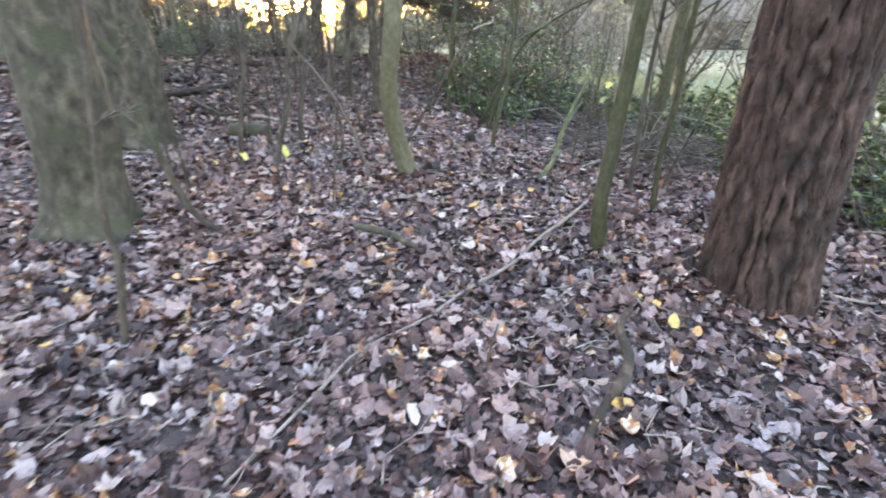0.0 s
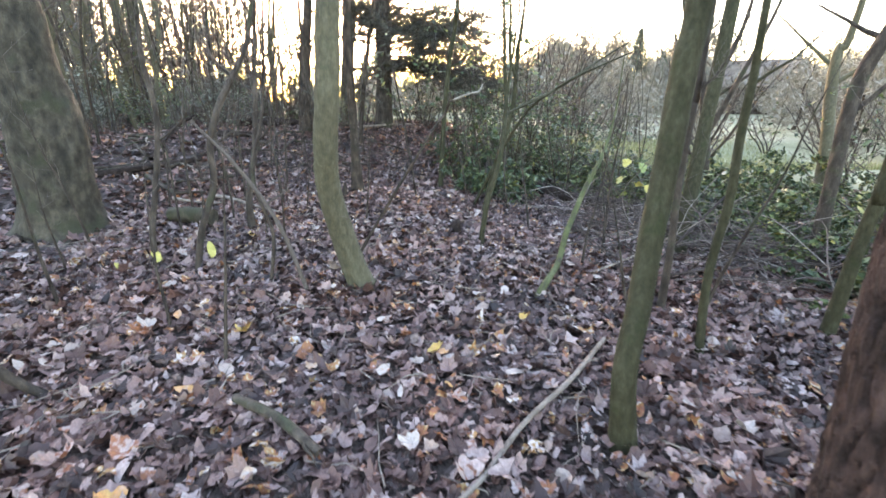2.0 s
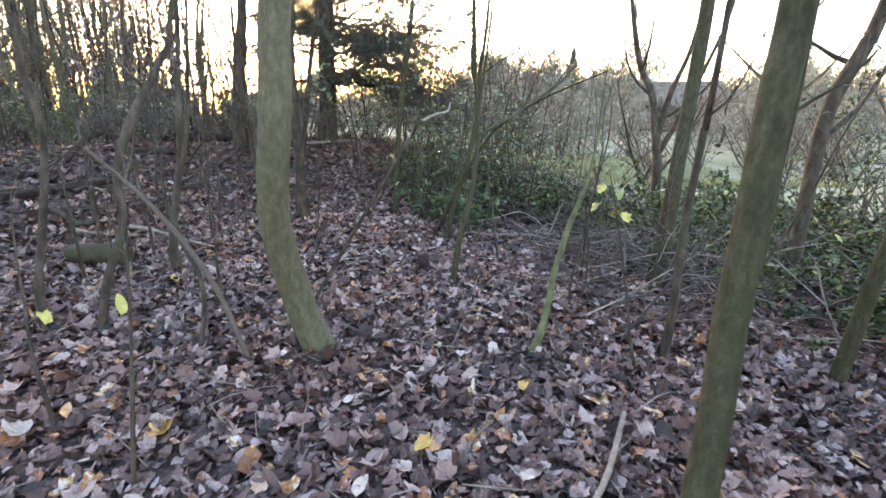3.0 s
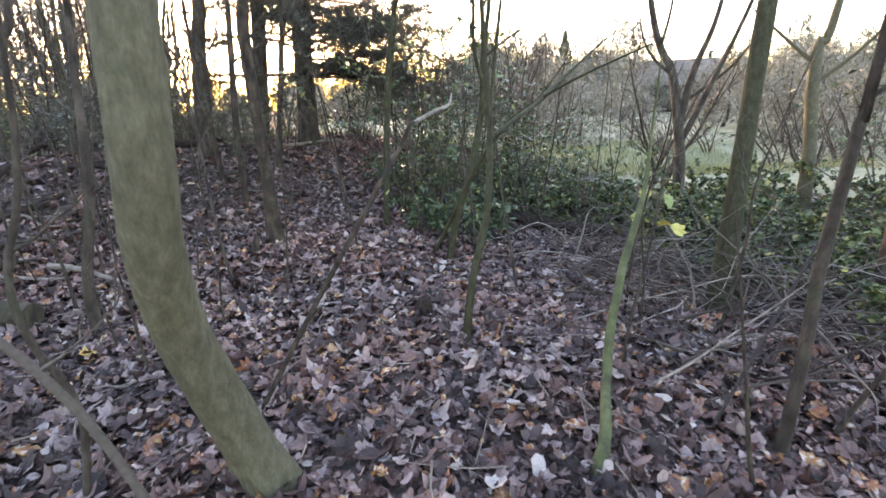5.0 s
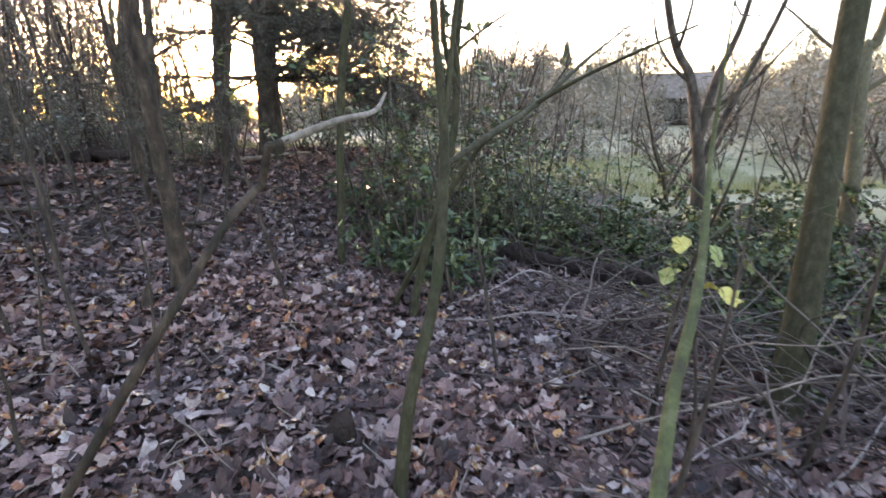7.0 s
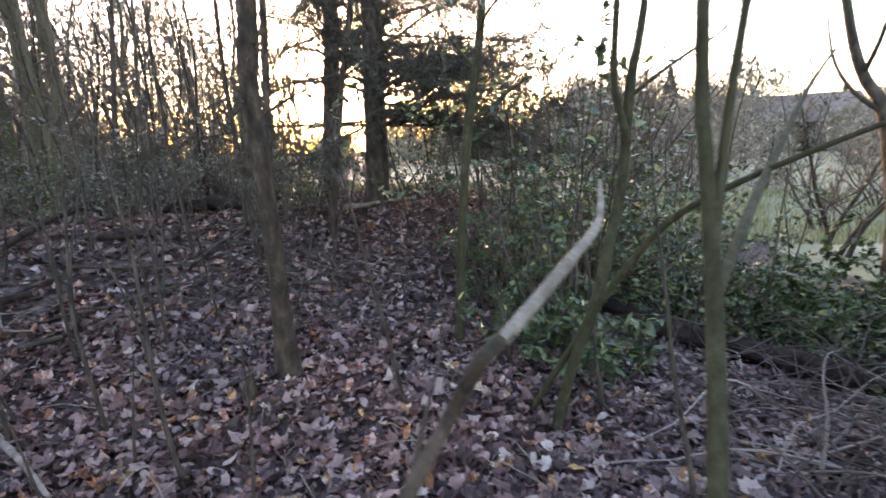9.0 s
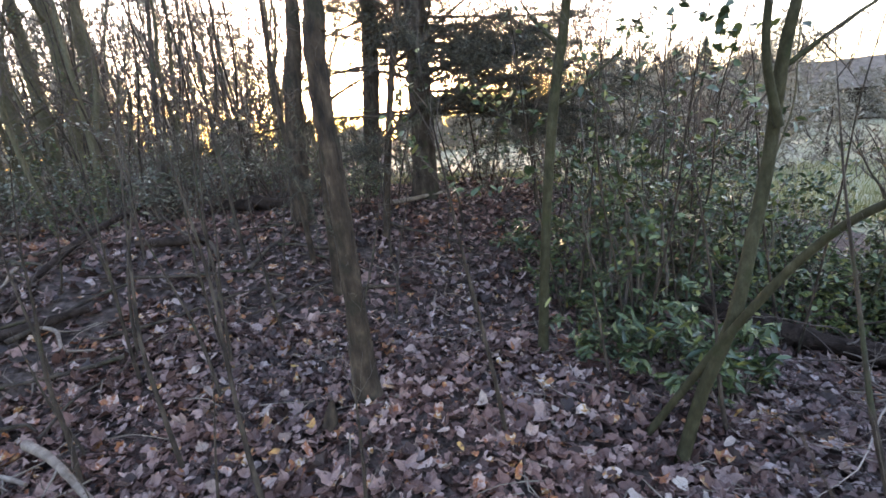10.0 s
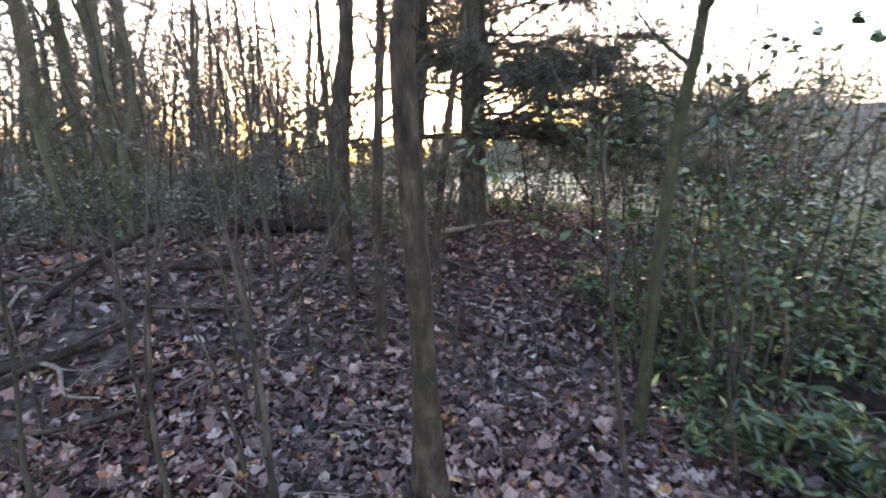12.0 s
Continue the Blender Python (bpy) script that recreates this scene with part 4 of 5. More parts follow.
hollies = [bush("holly_bush", 1.2, 1.5, HOLLY, "leaflet", 0.038, 950, 90 + k, "dark glossy evergreen holly bush", "bush", "holly thicket", 12) for k in range(3)]
plant(hollies, [(0.95, 10.5), (1.55, 10.9), (1.5, 11.8), (2.2, 11.6), (3.0, 11.3), (2.7, 12.4), (1.9, 12.9), (3.8, 12.2), (3.2, 12.0), (2.4, 10.6), (0.7, 11.3)], rng, (0.65, 1.1))
for x, y in [(0.3, 9.95), (0.95, 9.7), (1.3, 10.2), (1.0, 10.9), (1.9, 11.3), (2.4, 10.9), (1.6, 12.2), (0.5, 12.4), (2.9, 12.6), (3.4, 10.9), (1.1, 13.2), (4.1, 11.4), (2.1, 9.9)]:
    copy_thing(coppice[(0, 2)[int(x * 10) % 2]], pose(x, y, lz(x, y), 0, 0, rng.uniform(0, 360))).scale = (0.55, 0.55, 0.55)
for k, (x, y, h) in enumerate([(0.2, 13.5, 0.8), (0.9, 14.3, 0.9), (1.6, 13.7, 0.75), (2.4, 14.7, 0.85), (-0.4, 14.4, 0.8), (3.2, 15.6, 0.8)]):
    copy_thing(coppice[(2, 4)[k % 2]], pose(x, y, lz(x, y), 0, 0, 70 * k)).scale = (h, h, h)
tall_hollies = [bush("holly_tree", 0.9, 2.7, HOLLY, "leaflet", 0.04, 1100, 95 + k, "tall loose holly with dark spiny leaves", "holly", "holly thicket", 8) for k in range(2)]
plant(tall_hollies, [(0.95, 10.1), (1.6, 11.3), (0.8, 11.0), (2.6, 11.4)], rng, (0.7, 1.0))
laurels = [bush("evergreen_shrub", 1.0, 0.6, HOLLY, "lance", 0.066, 430, 100 + k, "low evergreen shrub with long dark leaves", "shrub", "low evergreens", 12) for k in range(2)]
plant(laurels, [(0.65, 9.35), (1.05, 9.5), (0.75, 10.0), (0.3, 10.5), (1.35, 9.0), (0.0, 11.6)], rng, (0.55, 0.9))
brambles = [bush("bramble_bush", 1.3, 0.75, BRAMBLE, "leaflet", 0.033, 1700, 110 + k, "sprawling green bramble with yellowing leaves", "bramble", "brambles", 14, droop=0.12) for k in range(3)]
plant(brambles, [(3.3, 10.5), (4.1, 10.0), (4.4, 9.4), (4.1, 8.6), (5.0, 8.6), (5.2, 9.9), (4.4, 10.7), (5.9, 9.2), (5.6, 8.0), (4.9, 7.6), (6.4, 10.4), (5.4, 11.0), (6.5, 8.2), (7.3, 10.0), (4.2, 5.9), (5.2, 6.4),
                 (2.9, 11.1), (3.6, 11.4), (6.8, 7.0), (5.9, 5.6), (5.2, 4.4), (7.4, 12.4), (4.8, 12.2), (4.0, 11.0), (5.9, 10.2), (6.2, 11.6), (4.7, 10.0), (7.0, 9.0), (7.9, 9.4), (8.2, 11.0), (6.2, 6.4), (5.2, 5.2), (5.4, 3.6), (4.0, 8.1), (2.2, 12.6), (3.2, 13.2)], rng, (0.8, 1.3))
hazels = [bush("hazel_bush", 1.8, 2.3, BRAMBLE, "leaflet", 0.04, 560, 150 + k, "loose hazel bush with yellowing green leaves", "bush", "hazels at the meadow's edge", 11) for k in range(2)]
plant(hazels, [(5.6, 5.9), (6.6, 7.2), (7.4, 8.6), (4.9, 4.6), (6.2, 4.4), (7.6, 6.2), (8.4, 7.6), (8.8, 9.6), (5.4, 2.8), (7.0, 3.0), (9.4, 11.4)], rng, (0.8, 1.2))
bank_shrubs = [bush("woodland_shrub", 1.1, 0.8, SHRUB_LEAF if k else HOLLY, "leaflet", 0.022, 800, 120 + k, lab, "shrub", "low shrubs on the bank", 12)
               for k, lab in enumerate(["low thin shrub with small green leaves", "low thin shrub with small grey-green leaves"])]
plant(bank_shrubs, [(-3.6, 13.6), (-4.4, 12.8), (-5.2, 13.8), (-4.0, 15.0), (-2.3, 13.4), (-6.2, 12.6), (-6.8, 14.6), (-5.4, 16.2), (-7.6, 13.2), (-8.6, 15.2), (-1.2, 14.6), (-0.4, 13.6), (-0.6, 14.8), (0.4, 14.2),
                    (-9.6, 13.4), (-8.0, 17.4), (-6.4, 18.4), (-10.6, 16.4), (-2.0, 15.4), (-3.0, 16.2), (1.3, 14.6), (-7.0, 11.2), (-8.4, 10.4), (-4.8, 11.8), (-5.8, 11.6), (-6.4, 10.0), (-5.0, 14.9), (-6.0, 15.4), (-7.4, 15.8), (-9.2, 12.0), (-10.4, 14.6), (-4.4, 17.0), (-3.2, 14.4), (-7.6, 12.2), (-9.8, 10.8), (-11.6, 12.6), (-2.4, 12.4)], rng, (0.9, 1.5))
thickets = [bush("hazel_thicket", 1.5, 2.4, (SHRUB_LEAF, BRAMBLE, SHRUB_LEAF)[k], "leaflet", 0.022, 600, 130 + k, lab, "shrub", "hazel thicket on the bank", 15)
            for k, lab in enumerate(["tall thin-stemmed shrub with small grey-green leaves", "tall thin-stemmed shrub with small green leaves", "tall thin-stemmed shrub with sparse dull leaves"])]
spots = []
while len(spots) < 9:
    x, y = rng.uniform(-12, -3.6), rng.uniform(11.8, 21)
    if abs(math.degrees(math.atan2(x + 0.3, y - 5.5)) - SUN_AZ) > 3 and all((x - a) ** 2 + (y - c) ** 2 > 0.5 for a, c in spots):
        spots.append((x, y))
plant(thickets, spots, rng, (0.7, 1.15))
# Unseen trees around the start, added to close the wood and cut light.
behind = [(-4.5, -3), (3.6, -2.4), (-1.8, -5.5), (1.4, -6.5), (5.5, -6), (-6.5, -7), (-3.5, -9), (3.2, -10), (7.5, -1), (-7.5, -1.5), (0.2, -12), (-6.8, 2.6), (8.6, 3.2), (6.0, -11), (-9.5, 4.4), (9.5, -5), (-10, -5)]
for x, y in behind:
    copy_thing(coppice[3], pose(x, y, lz(x, y), 0, 0, rng.uniform(0, 360))).scale = (1.4, 1.4, 1.4)


# ---- fallen wood ----
def stick(name, rows, material, label, category="stick", sides=9, forks=0, seed=0, rough=0.05, group=""):
    rng = np.random.default_rng(seed + 300)
    at = np.array(rows[0][:3])
    ob = thing(name, at, label, category, group)
    local = [(x - at[0], y - at[1], z - at[2], r) for x, y, z, r in rows]
    g = Geo()
    tube(g, local, sides, 0.05, rough, seed)
    part("shaft", g, material, ob)
    p = smooth_path(local, 0.05)
    for _ in range(forks):
        i = rng.integers(len(p) // 4, len(p) - 1)
        t = p[i + 1, :3] - p[i, :3]
        w = t / np.linalg.norm(t) + rng.normal(0, 0.5, 3) * (1, 1, 0.3)
        b = Geo()
        tube(b, limb_path(p[i, :3], w, rng.uniform(0.15, 0.45), p[i, 3] * 0.5, rng, 0.2, 0.0, 4), 5, 0.06)
        part("side_twig", b, material, ob)
    return ob


def on(x, y, r, up=0.02):
    return (x, y, lz(x, y) + up + r, r)


stick("fallen_branch", [on(-0.81, 1.26, 0.007, 0.03), on(-0.56, 1.74, 0.009, 0.04), on(-0.42, 2.0, 0.010, 0.03), on(-0.1, 2.32, 0.011, 0.04), on(0.17, 2.74, 0.012, 0.03), on(0.5, 3.12, 0.012, 0.05), on(0.75, 3.5, 0.013, 0.05), on(1.05, 3.82, 0.014, 0.06), on(1.36, 4.3, 0.014, 0.06)], STICK, "long thin grey stick lying across dead leaves", "stick", forks=4, seed=1)
stick("fallen_branch", [on(-0.69, 3.49, 0.024, 0.05), on(-0.42, 3.34, 0.027, 0.05), on(-0.18, 3.17, 0.022, 0.04)], BARK_DARK, "short dark broken stick on dead leaves", "stick", forks=1, seed=2)
stick("fallen_branch", [on(0.56, 1.45, 0.02, 0.0), on(0.76, 1.71, 0.026, 0.02), (0.94, 1.98, lz(0.94, 1.98) + 0.08, 0.027), (0.98, 2.25, lz(0.98, 2.25) + 0.1, 0.024), on(1.15, 2.53, 0.016, 0.02)], BARK_WARM, "thick crooked grey branch arching over leaves", "branch", 12, seed=3, rough=0.07)
stick("fallen_branch", [on(1.14, 3.02, 0.008), on(1.23, 2.62, 0.010, 0.03), on(1.25, 2.08, 0.007)], STICK, "thin pale stick among leaves", "stick", forks=2, seed=4)
stick("upright_twig", [(0.20, 1.87, lz(0.2, 1.87) - 0.02, 0.009), (0.22, 1.9, lz(0.2, 1.9) + 0.12, 0.007), (0.26, 1.93, lz(0.2, 1.9) + 0.28, 0.004)], BARK_DARK, "short dark twig standing in dead leaves", "twig", 7, 1, 5)
pole = stick("leaning_pole", [(-0.57, 5.6, 0.03, 0.014), (-0.4, 5.66, 0.32, 0.0145), (-0.22, 5.73, 0.62, 0.014), (0.02, 5.82, 1, 0.013), (0.214, 5.986, 1.308, 0.0115), (0.271, 6.089, 1.373, 0.0115), (0.317, 6.027, 1.486, 0.0118), (0.358, 6.087, 1.501, 0.0108)],
             BARK_WARM, "dead leaning pole, brown below and pale barkless at its kinked tip", "dead branch", 12, 2, 6)
tip = Geo()
tube(tip, [(0.9157, 0.469, 1.466, 0.0108), (0.928, 0.487, 1.471, 0.0112), (1.056, 0.72, 1.522, 0.0112), (1.17, 0.994, 1.553, 0.0095), (1.218, 1.198, 1.631, 0.005)], 12, 0.03, 0.06, 3)
part("tip", tip, POLE, pole, "pale barkless tip")
stick("fallen_branch", [on(4.22, 4.49, 0.016, 0.05), on(5.04, 4.68, 0.016, 0.05), on(5.87, 4.87, 0.016, 0.05)], STICK, "pale stick on leaves beside the pine", "stick", forks=2, seed=31)
stick("fallen_branch", [on(2.30, 2.91, 0.012, 0.04), on(3.10, 3.03, 0.012, 0.04), on(3.90, 3.15, 0.012, 0.04)], STICK, "pale stick at the foot of the pine", "stick", forks=1, seed=32)
stick("fallen_log", [on(1.45, 11.0, 0.08), on(1.75, 10.7, 0.11), on(2.2, 10.25, 0.12), on(2.6, 10.0, 0.10), on(3.2, 9.5, 0.11), on(3.8, 9.3, 0.07)], ROT, "dark rotten fallen log under the brambles", "log", 18, 6, 7, 0.16)
stick("fallen_log", [on(-4.35, 10.62, 0.05), on(-4.0, 10.75, 0.06), on(-3.7, 11.0, 0.05)], ROT, "dark rotten log on the bank", "log", 12, 1, 8, 0.08, "logs on the bank")
for k, (x, y, a, ln, r) in enumerate([(-4.75, 13.0, -0.35, 0.9, 0.07), (-4.3, 12.75, 0.1, 0.8, 0.085), (-3.75, 12.65, -0.2, 0.85, 0.08), (-4.1, 12.95, 0.7, 0.6, 0.06), (-3.3, 12.5, -0.5, 0.6, 0.055), (-4.0, 12.5, 2.2, 0.5, 0.05)]):
    ends = [(x + math.cos(a) * ln * f, y + math.sin(a) * ln * f, q) for f, q in ((-0.5, 0.3), (-0.38, 0.9), (-0.1, 1.05), (0.2, 0.9), (0.42, 0.75), (0.52, 0.2))]
    stick("fallen_log", [on(u, v, r * q, 0.01 + 0.05 * (k % 3) + 0.03 * math.sin(5 * i + k)) for i, (u, v, q) in enumerate(ends)], ROT, "dark ragged rotten log in a heap at the crest", "log", 14, 2, 200 + k, 0.16, "logs on the bank")
stick("fallen_log", [on(-4.57, 9.1, 0.035), on(-5.0, 10.6, 0.04, 0.1), (-5.4, 12.2, lz(-5.4, 12.2) + 0.3, 0.035), (-5.6, 13.3, lz(-5.6, 13.3) + 0.5, 0.025)], ROT, "long dark log leaning up the bank", "log", 12, 3, 10, 0.05, "logs on the bank")
stick("fallen_log", [on(-4.9, 8.3, 0.045), on(-4.3, 8.9, 0.05), on(-3.9, 9.4, 0.035)], ROT, "dark mossy log at the foot of the bank", "log", 14, 2, 11, 0.13, "logs on the bank")
stick("fallen_branch", [on(1.0, 7.2, 0.005, 0.1), (1.9, 6.9, lz(1.9, 6.9) + 0.22, 0.007), (2.9, 6.5, lz(2.9, 6.5) + 0.45, 0.006)], CANE, "pale arching branch over the brushwood", "branch", forks=3, seed=12)
stick("fallen_branch", [on(1.8, 5.3, 0.010), (2.4, 5.7, lz(2.4, 5.7) + 0.42, 0.010), (3.0, 6.1, lz(3.0, 6.1) + 0.85, 0.008)], CANE, "pale stick leaning up out of the brushwood", "branch", forks=2, seed=13)
stick("fallen_branch", [on(-0.25, 7.4, 0.008), on(0.05, 7.15, 0.009), on(0.3, 7.0, 0.006)], STICK, "thin pale curved stick on leaves", "stick", forks=2, seed=14)
stick("fallen_branch", [on(-0.35, 8.9, 0.008), on(-0.05, 8.5, 0.009), on(0.1, 8.3, 0.006)], STICK, "thin pale curved stick on leaves", "stick", forks=3, seed=15)
stick("fallen_log", [on(-3.0, 6.9, 0.09), on(-2.7, 6.85, 0.1), on(-2.45, 6.8, 0.1)], BARK_GREY, "short mossy log beside a stout trunk", "log", 14, 0, 20, 0.06)
stick("rotten_stump", [(0.36, 6.55, lz(0.36, 6.55) - 0.05, 0.055), (0.37, 6.56, lz(0.36, 6.55) + 0.05, 0.06), (0.39, 6.56, lz(0.36, 6.55) + 0.13, 0.04), (0.41, 6.57, lz(0.36, 6.55) + 0.17, 0.012)], ROT, "small black rotten stump among leaves", "stump", 14, 0, 16, 0.14)
stick("rotten_stump", [(-1.25, 8.2, lz(-1.25, 8.2) - 0.04, 0.05), (-1.24, 8.22, lz(-1.25, 8.2) + 0.1, 0.045), (-1.22, 8.22, lz(-1.25, 8.2) + 0.22, 0.012)], BARK_WARM, "small splintered brown stump", "stump", 12, 0, 17, 0.14)


def brushwood():
    """The tangle of dead canes and thin sticks on the falling ground."""
    rng = np.random.default_rng(9)
    pile = thing("brush_pile", (2.6, 7.5, lz(2.6, 7.5)), "tangled heap of thin grey dead canes and branches", "brushwood")
    base = np.array([2.6, 7.5, lz(2.6, 7.5)])
    rest = Geo()
    made = 0
    while made < 480:
        x, y = rng.normal(3.1, 0.9), rng.normal(7.5, 1.3)
        if x < 1.55 + 0.12 * (y - 7) ** 2 or y < 5.2 or y > 10.2:
            continue
        made += 1
        a = rng.normal(0.0, 0.8) + (math.pi if rng.random() < 0.5 else 0)
        ln = rng.uniform(0.4, 1.8)
        path = limb_path((x, y, lz(x, y) + rng.uniform(0.0, 0.34)), (math.cos(a), math.sin(a), abs(rng.normal(0.1, 0.5))), ln, rng.uniform(0.004, 0.011), rng, 0.4, -0.09, 6)
        path = [(u - base[0], v - base[1], max(w, lz(u, v) + 0.01) - base[2], q) for u, v, w, q in path]
        if made <= 260:
            g = Geo()
            tube(g, path, 5, 0.12)
            part("cane", g, CANE, pile)
        else:
            tube(rest, path, 4, 0.15)
    part("cane_tangle", rest, CANE, pile, kind="stuff")
    geo = Geo()
    for _ in range(420):
        x, y = rng.uniform(-3.8, 1.6), rng.uniform(1.2, 11.5)
        a, ln = rng.uniform(0, 6.28), rng.uniform(0.12, 0.55)
        pts = [(x + math.cos(a) * ln * f + rng.normal(0, 0.02), y + math.sin(a) * ln * f + rng.normal(0, 0.02)) for f in (0, 0.35, 0.7, 1)]
        tube(geo, [(u, v, lz(u, v) + rng.uniform(0.03, 0.08), 0.0045 * (1.2 - 0.25 * k)) for k, (u, v) in enumerate(pts)], 4, 0.1)
    tagged(new("scattered_twigs", geo.mesh("scattered_twigs", STICK)), "thin broken twigs scattered over dead leaves", "twigs", kind="stuff")


brushwood()


def bank_branches():
    """Broken branches that lie about on the bank."""
    rng = np.random.default_rng(41)
    for k in range(64):
        x, y = rng.uniform(-7.0, -1.6), rng.uniform(7.8, 14.0)
        if -2.0 < x < -0.5 and y < 9.6:
            continue
        a, ln, r = rng.uniform(0, 6.28), rng.uniform(0.4, 1.6), rng.uniform(0.007, 0.03) * (1.5 if k % 9 == 0 else 1)
        pts = [(x + math.cos(a) * ln * f + rng.normal(0, 0.04), y + math.sin(a) * ln * f + rng.normal(0, 0.04)) for f in (0, 0.35, 0.7, 1)]
        stick("fallen_branch", [on(u, v, r * (1 - 0.2 * i), 0.03 + 0.05 * rng.random()) for i, (u, v) in enumerate(pts)], BARK_DARK if k % 8 else STICK,
              "dark broken branch lying on the leafy bank" if k % 8 else "pale broken branch lying on the leafy bank", "branch", 8, 2, 50 + k, group="branches on the bank")


bank_branches()


def brush_branches():
    """Larger pale dead branches that arch over the brush pile."""
    rng = np.random.default_rng(43)
    for k in range(44):
        x, y = rng.uniform(1.5, 4.2), rng.uniform(5.4, 8.8)
        a = rng.normal(0, 0.5) + (math.pi if k % 2 else 0)
        ln, r = rng.uniform(1.0, 2.4), rng.uniform(0.005, 0.01)
        pts = limb_path((x, y, lz(x, y) + 0.03), (math.cos(a), math.sin(a), rng.uniform(0.15, 0.6)), ln, r, rng, 0.22, -0.09, 6)
        if min(p[0] for p in pts) < 1.1:
            continue
        stick("fallen_branch", [(u, v, max(w, lz(u, v) + 0.02), q) for u, v, w, q in pts], STICK if k % 3 == 0 else CANE, "thin dead branch arching over the brush pile", "branch", 7, 3, 90 + k, group="branches on the brush pile")


brush_branches()


def seedlings():
    """Thin upright shoots that stand singly in the leaves."""
    rng = np.random.default_rng(19)
    spots = [(-0.95, 3.9), (-1.5, 4.3), (-1.05, 6.6), (-2.6, 6.4), (-1.6, 7.6), (-2.7, 8.0), (-2.2, 8.6), (-2.35, 9.0), (-0.2, 8.2), (0.55, 9.0), (-3.2, 7.2), (-2.9, 9.8), (-3.6, 9.4), (-1.9, 10.2), (-2.6, 10.6),
             (-0.75, 7.2), (1.6, 5.9), (1.75, 4.9), (2.5, 5.3), (2.8, 4.2), (-2.5, 4.6), (-3.1, 5.4), (-1.2, 9.8), (0.9, 9.9), (1.9, 6.3), (-2.35, 7.1), (-3.4, 6.1), (-0.55, 10.4), (0.35, 10.2), (-1.75, 12.6), (-2.0, 7.9), (-2.9, 8.7), (-3.3, 10.3), (-1.5, 11.0), (-2.2, 11.5), (-2.8, 11.4), (-3.9, 8.2), (-0.9, 11.3), (-3.4, 8.0), (-4.4, 9.6), (1.3, 7.4), (1.15, 8.6), (2.1, 6.9), (2.6, 6.4),
             (-1.35, 6.1), (-1.6, 6.3), (-2.15, 6.0), (-2.75, 6.9), (-3.0, 7.7), (-1.25, 7.5), (-2.45, 7.7), (-3.5, 8.6), (-2.05, 9.4), (-2.55, 9.2), (-3.15, 9.0), (-1.55, 9.7), (-0.75, 12.2), (-1.9, 12.0), (-3.5, 11.2), (-4.1, 10.4)]
    for k, (x, y) in enumerate(spots):
        ob = thing("seedling", (x, y, lz(x, y)), "thin bare upright woodland shoot", "sapling", "thin shoots in the leaves")
        h = rng.uniform(0.6, 2.4)
        path = limb_path((0, 0, -0.05), (rng.normal(0, 0.12), rng.normal(0, 0.12), 1), h, 0.0075 + 0.004 * h, rng, 0.14, 0.05, 6)
        g, t = Geo(), Geo()
        tube(g, path, 6, 0.1, 0.03, k)
        part("stem", g, BARK_DARK, ob)
        twigs(t, path, int(4 + 3 * h), 0.22 * h, rng, 1, 0.0025)
        part("twig_work", t, TWIG, ob, "thin side twigs", kind="stuff")


seedlings()


# ---- leaves that stand out ----
def single_leaf(kind, size, seed, curl=0.4):
    p, f = leaf_points(kind, 1, np.array([size]), np.random.default_rng(seed), curl)
    g = Geo()
    g.add(p[0], f)
    return g


def fallen_leaves():
    rng = np.random.default_rng(23)
    meshes = [single_leaf(("maple", "oval")[k % 2], 0.06, 400 + k).mesh("fallen_leaf", PALE_LEAF, False) for k in range(10)]
    for k in range(290):
        x, y = rng.uniform(-2.6, 2.4), rng.uniform(1.0, 9.0)
        ob = new("fallen_leaf", meshes[k % 10])
        ob.parent = ground
        s = rng.uniform(0.6, 1.35)
        ob.matrix_basis = pose(x, y, lz(x, y) + 0.055, rng.normal(0, 16), rng.normal(0, 16), rng.uniform(0, 360)) @ Matrix.Scale(s, 4)


def yellow_leaves():
    for k, (x, y, z, s) in enumerate([(-1.82, 5.52, 0.21, 0.1), (-2.26, 5.40, 0.20, 0.085), (-2.5, 5.25, 0.13, 0.07), (0.98, 6.05, 0.10, 0.05), (0.7, 5.9, 0.1, 0.045)]):
        m = single_leaf("oval", s, 500 + k, 0.2).mesh("yellow_leaf", YELLOW_LEAF, False)
        ob = new("yellow_leaf", m)
        ob.matrix_basis = pose(x, y, max(z, lz(x, y) + 0.03), 48 if k < 3 else 15, 10 * (k - 2), 20 + 30 * k)
        tagged(ob, "bright yellow leaf caught on a twig above the litter" if k < 3 else "yellow leaf lying on dead leaves", "leaf", "yellow leaves")


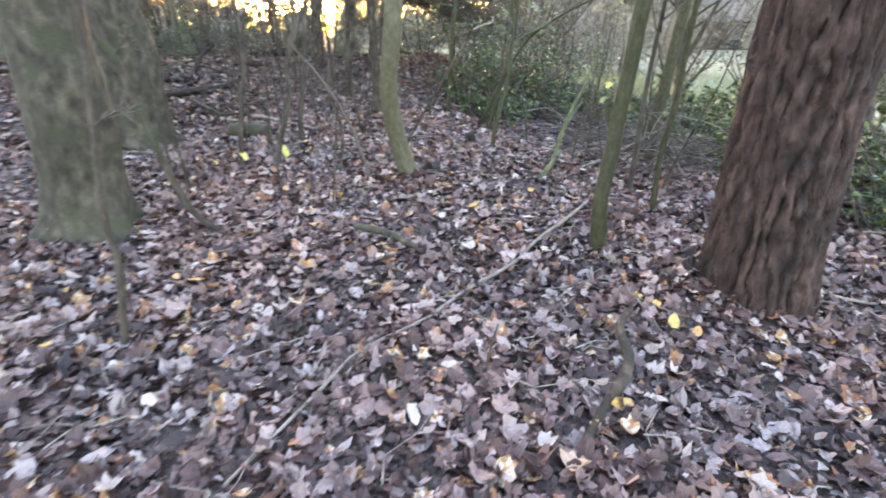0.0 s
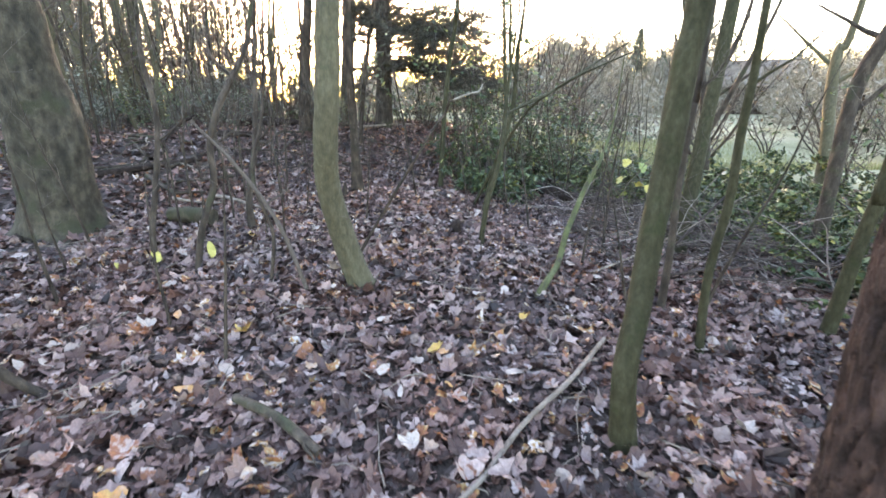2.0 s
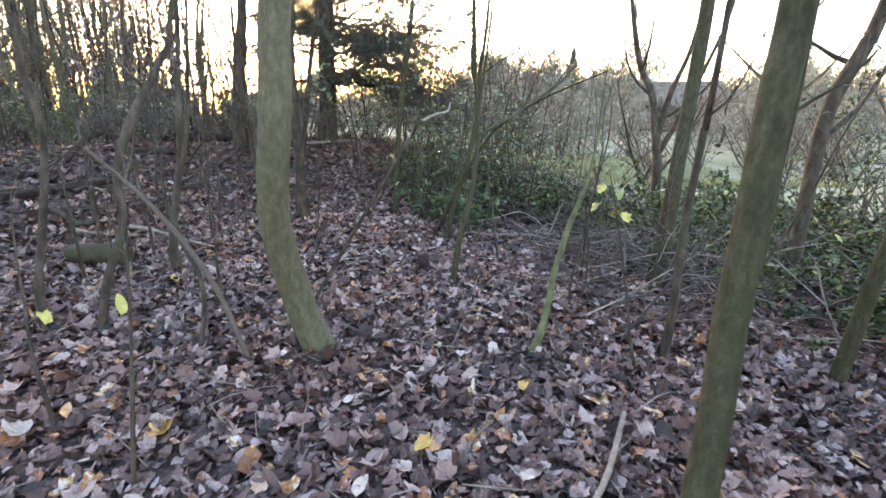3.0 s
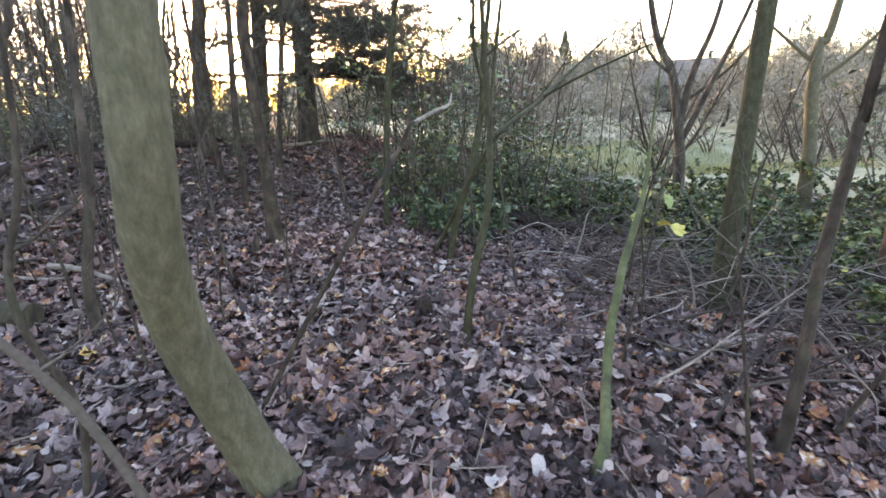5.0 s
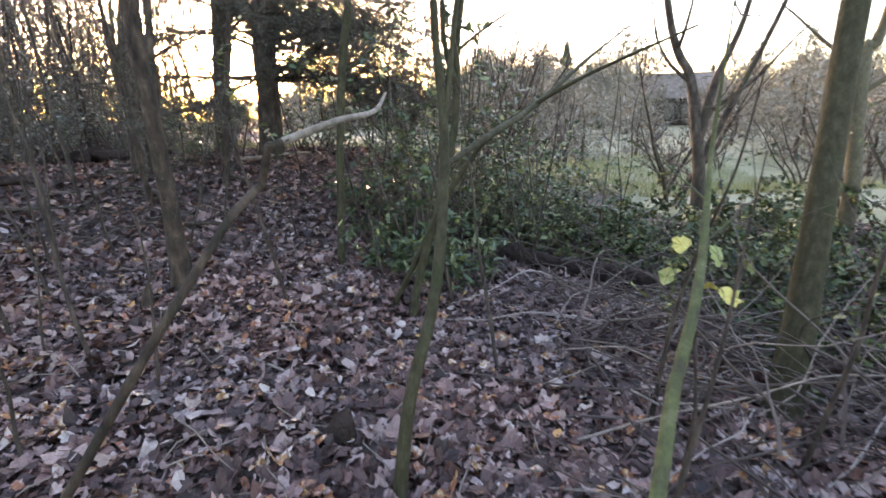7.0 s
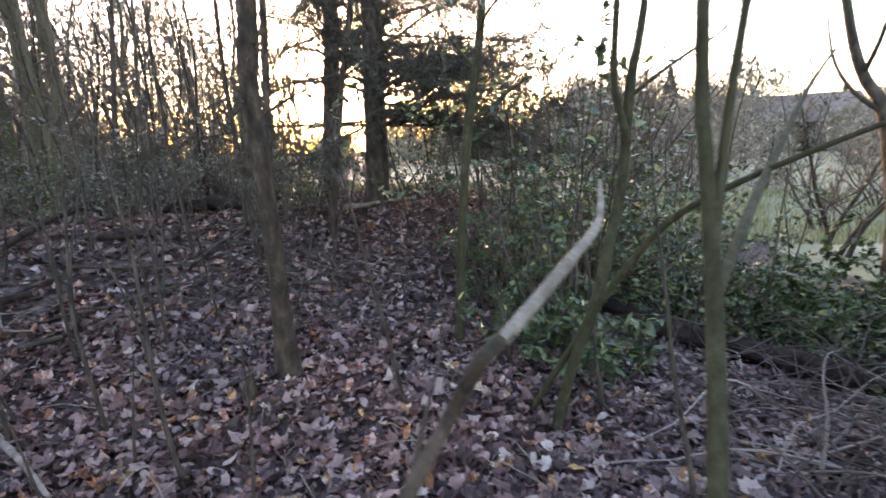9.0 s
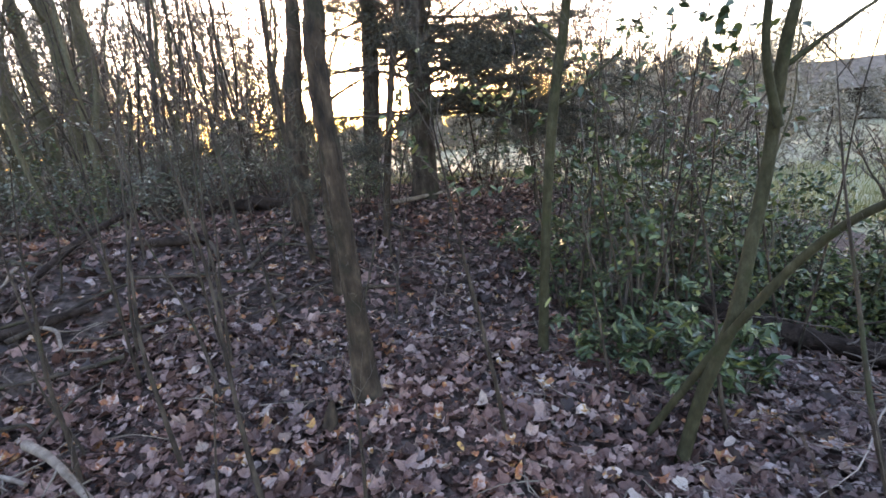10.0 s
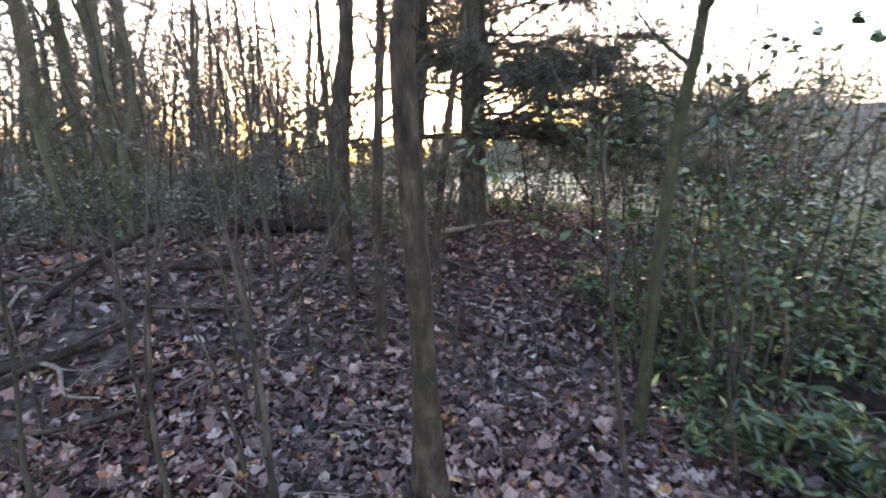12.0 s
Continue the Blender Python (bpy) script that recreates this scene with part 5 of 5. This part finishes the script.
def lime_shoot():
    ob = thing("bramble_shoot", (2.62, 7.62, lz(2.62, 7.62)), "thin green shoot bearing a few lime-yellow lobed leaves", "plant")
    at = np.array([2.62, 7.62, lz(2.62, 7.62)])
    places = [(2.38, 7.23, 0.78), (2.54, 7.12, 0.74), (2.19, 7.34, 0.46), (2.52, 7.14, 0.54), (2.36, 7.24, 0.41), (2.32, 7.27, 0.57), (2.61, 7.08, 0.49)]
    g = Geo()
    tube(g, [(0, 0, -0.05, 0.008), (-0.03, 0, 0.35, 0.007), (-0.05, -0.05, 0.75, 0.005), (-0.02, -0.02, 1.05, 0.003)], 6, 0.08)
    part("stem", g, MOSS_STEM, ob)
    for k, p in enumerate(places):
        q = np.array(p) - at
        g = Geo()
        tube(g, [(-0.03, 0, 0.55 * q[2], 0.003), (q[0] * 0.5, q[1] * 0.5, q[2] * 0.9, 0.002), (*q, 0.0015)], 4, 0.06)
        part("leaf_stalk", g, MOSS_STEM, ob)
        m = single_leaf("maple", 0.08 + 0.01 * (k % 3), 520 + k, 0.25).mesh("leaf", LIME_LEAF if k % 3 else YELLOW_LEAF, False)
        leaf = new("leaf", m)
        leaf.parent = ob
        leaf.matrix_basis = pose(*q, 42, 14 * (k - 3), 50 * k)


fallen_leaves()
yellow_leaves()
lime_shoot()


def meadow_grass():
    rng = np.random.default_rng(29)
    n = 26000
    x, y = rng.uniform(-5, 14, n), 15.5 + 9 * rng.uniform(0, 1, n) ** 1.4
    o = np.stack([x, y, lie(x, y)], -1)
    h = rng.uniform(0.08, 0.3, n)
    a = rng.uniform(0, 6.28, n)
    w = np.stack([np.cos(a), np.sin(a), 0 * a], -1) * 0.008
    tip = o + np.stack([rng.normal(0, 0.06, n), rng.normal(0, 0.06, n), h], -1)
    g = Geo()
    g.add(np.stack([o - w, o + w, tip], 1), np.arange(3 * n).reshape(-1, 3))
    tagged(new("meadow_grass", g.mesh("meadow_grass", BLADES, False)), "rough pale grass along the meadow's edge", "grass", kind="stuff")


meadow_grass()


# ---- a roof beyond the meadow ----
def far_house():
    ob = thing("house", (35, 62, -0.05), "distant low brick house with a brown tiled roof behind trees", "house")
    g = Geo()
    box = [(sx * 5.5, sy * 3.5, z) for z in (-0.2, 3.05) for sx, sy in ((-1, -1), (1, -1), (1, 1), (-1, 1))]
    g.add(box, [(0, 1, 5, 4), (1, 2, 6, 5), (2, 3, 7, 6), (3, 0, 4, 7), (4, 5, 6, 7)])
    part("wall", g, BARK_WARM, ob, "brown brick walls", False)
    g = Geo()
    g.add([(-5.9, -4, 3.0), (5.9, -4, 3.0), (5.9, 4, 3.0), (-5.9, 4, 3.0), (-4.4, 0, 6.0), (4.4, 0, 6.0)], [(0, 1, 5, 4), (2, 3, 4, 5)])
    g.add([(-5.9, -4, 3.0), (5.9, -4, 3.0), (5.9, 4, 3.0), (-5.9, 4, 3.0), (-4.4, 0, 6.0), (4.4, 0, 6.0)], [(1, 2, 5), (3, 0, 4)])
    part("roof", g, ROOF_TILE, ob, "brown hipped roof", False)
    for x in (-3.6, -1.2, 1.2, 3.6):
        g = Geo()
        g.add([(x - 0.5, -3.56, 1.2), (x + 0.5, -3.56, 1.2), (x + 0.5, -3.56, 2.5), (x - 0.5, -3.56, 2.5), (x - 0.5, -3.5, 1.2), (x + 0.5, -3.5, 1.2), (x + 0.5, -3.5, 2.5), (x - 0.5, -3.5, 2.5)],
              [(0, 1, 2, 3), (0, 4, 5, 1), (1, 5, 6, 2), (2, 6, 7, 3), (3, 7, 4, 0)])
        part("window", g, POLE, ob, "pale window frame", False)
    ob.rotation_euler = (0, 0, radians(-25))


far_house()
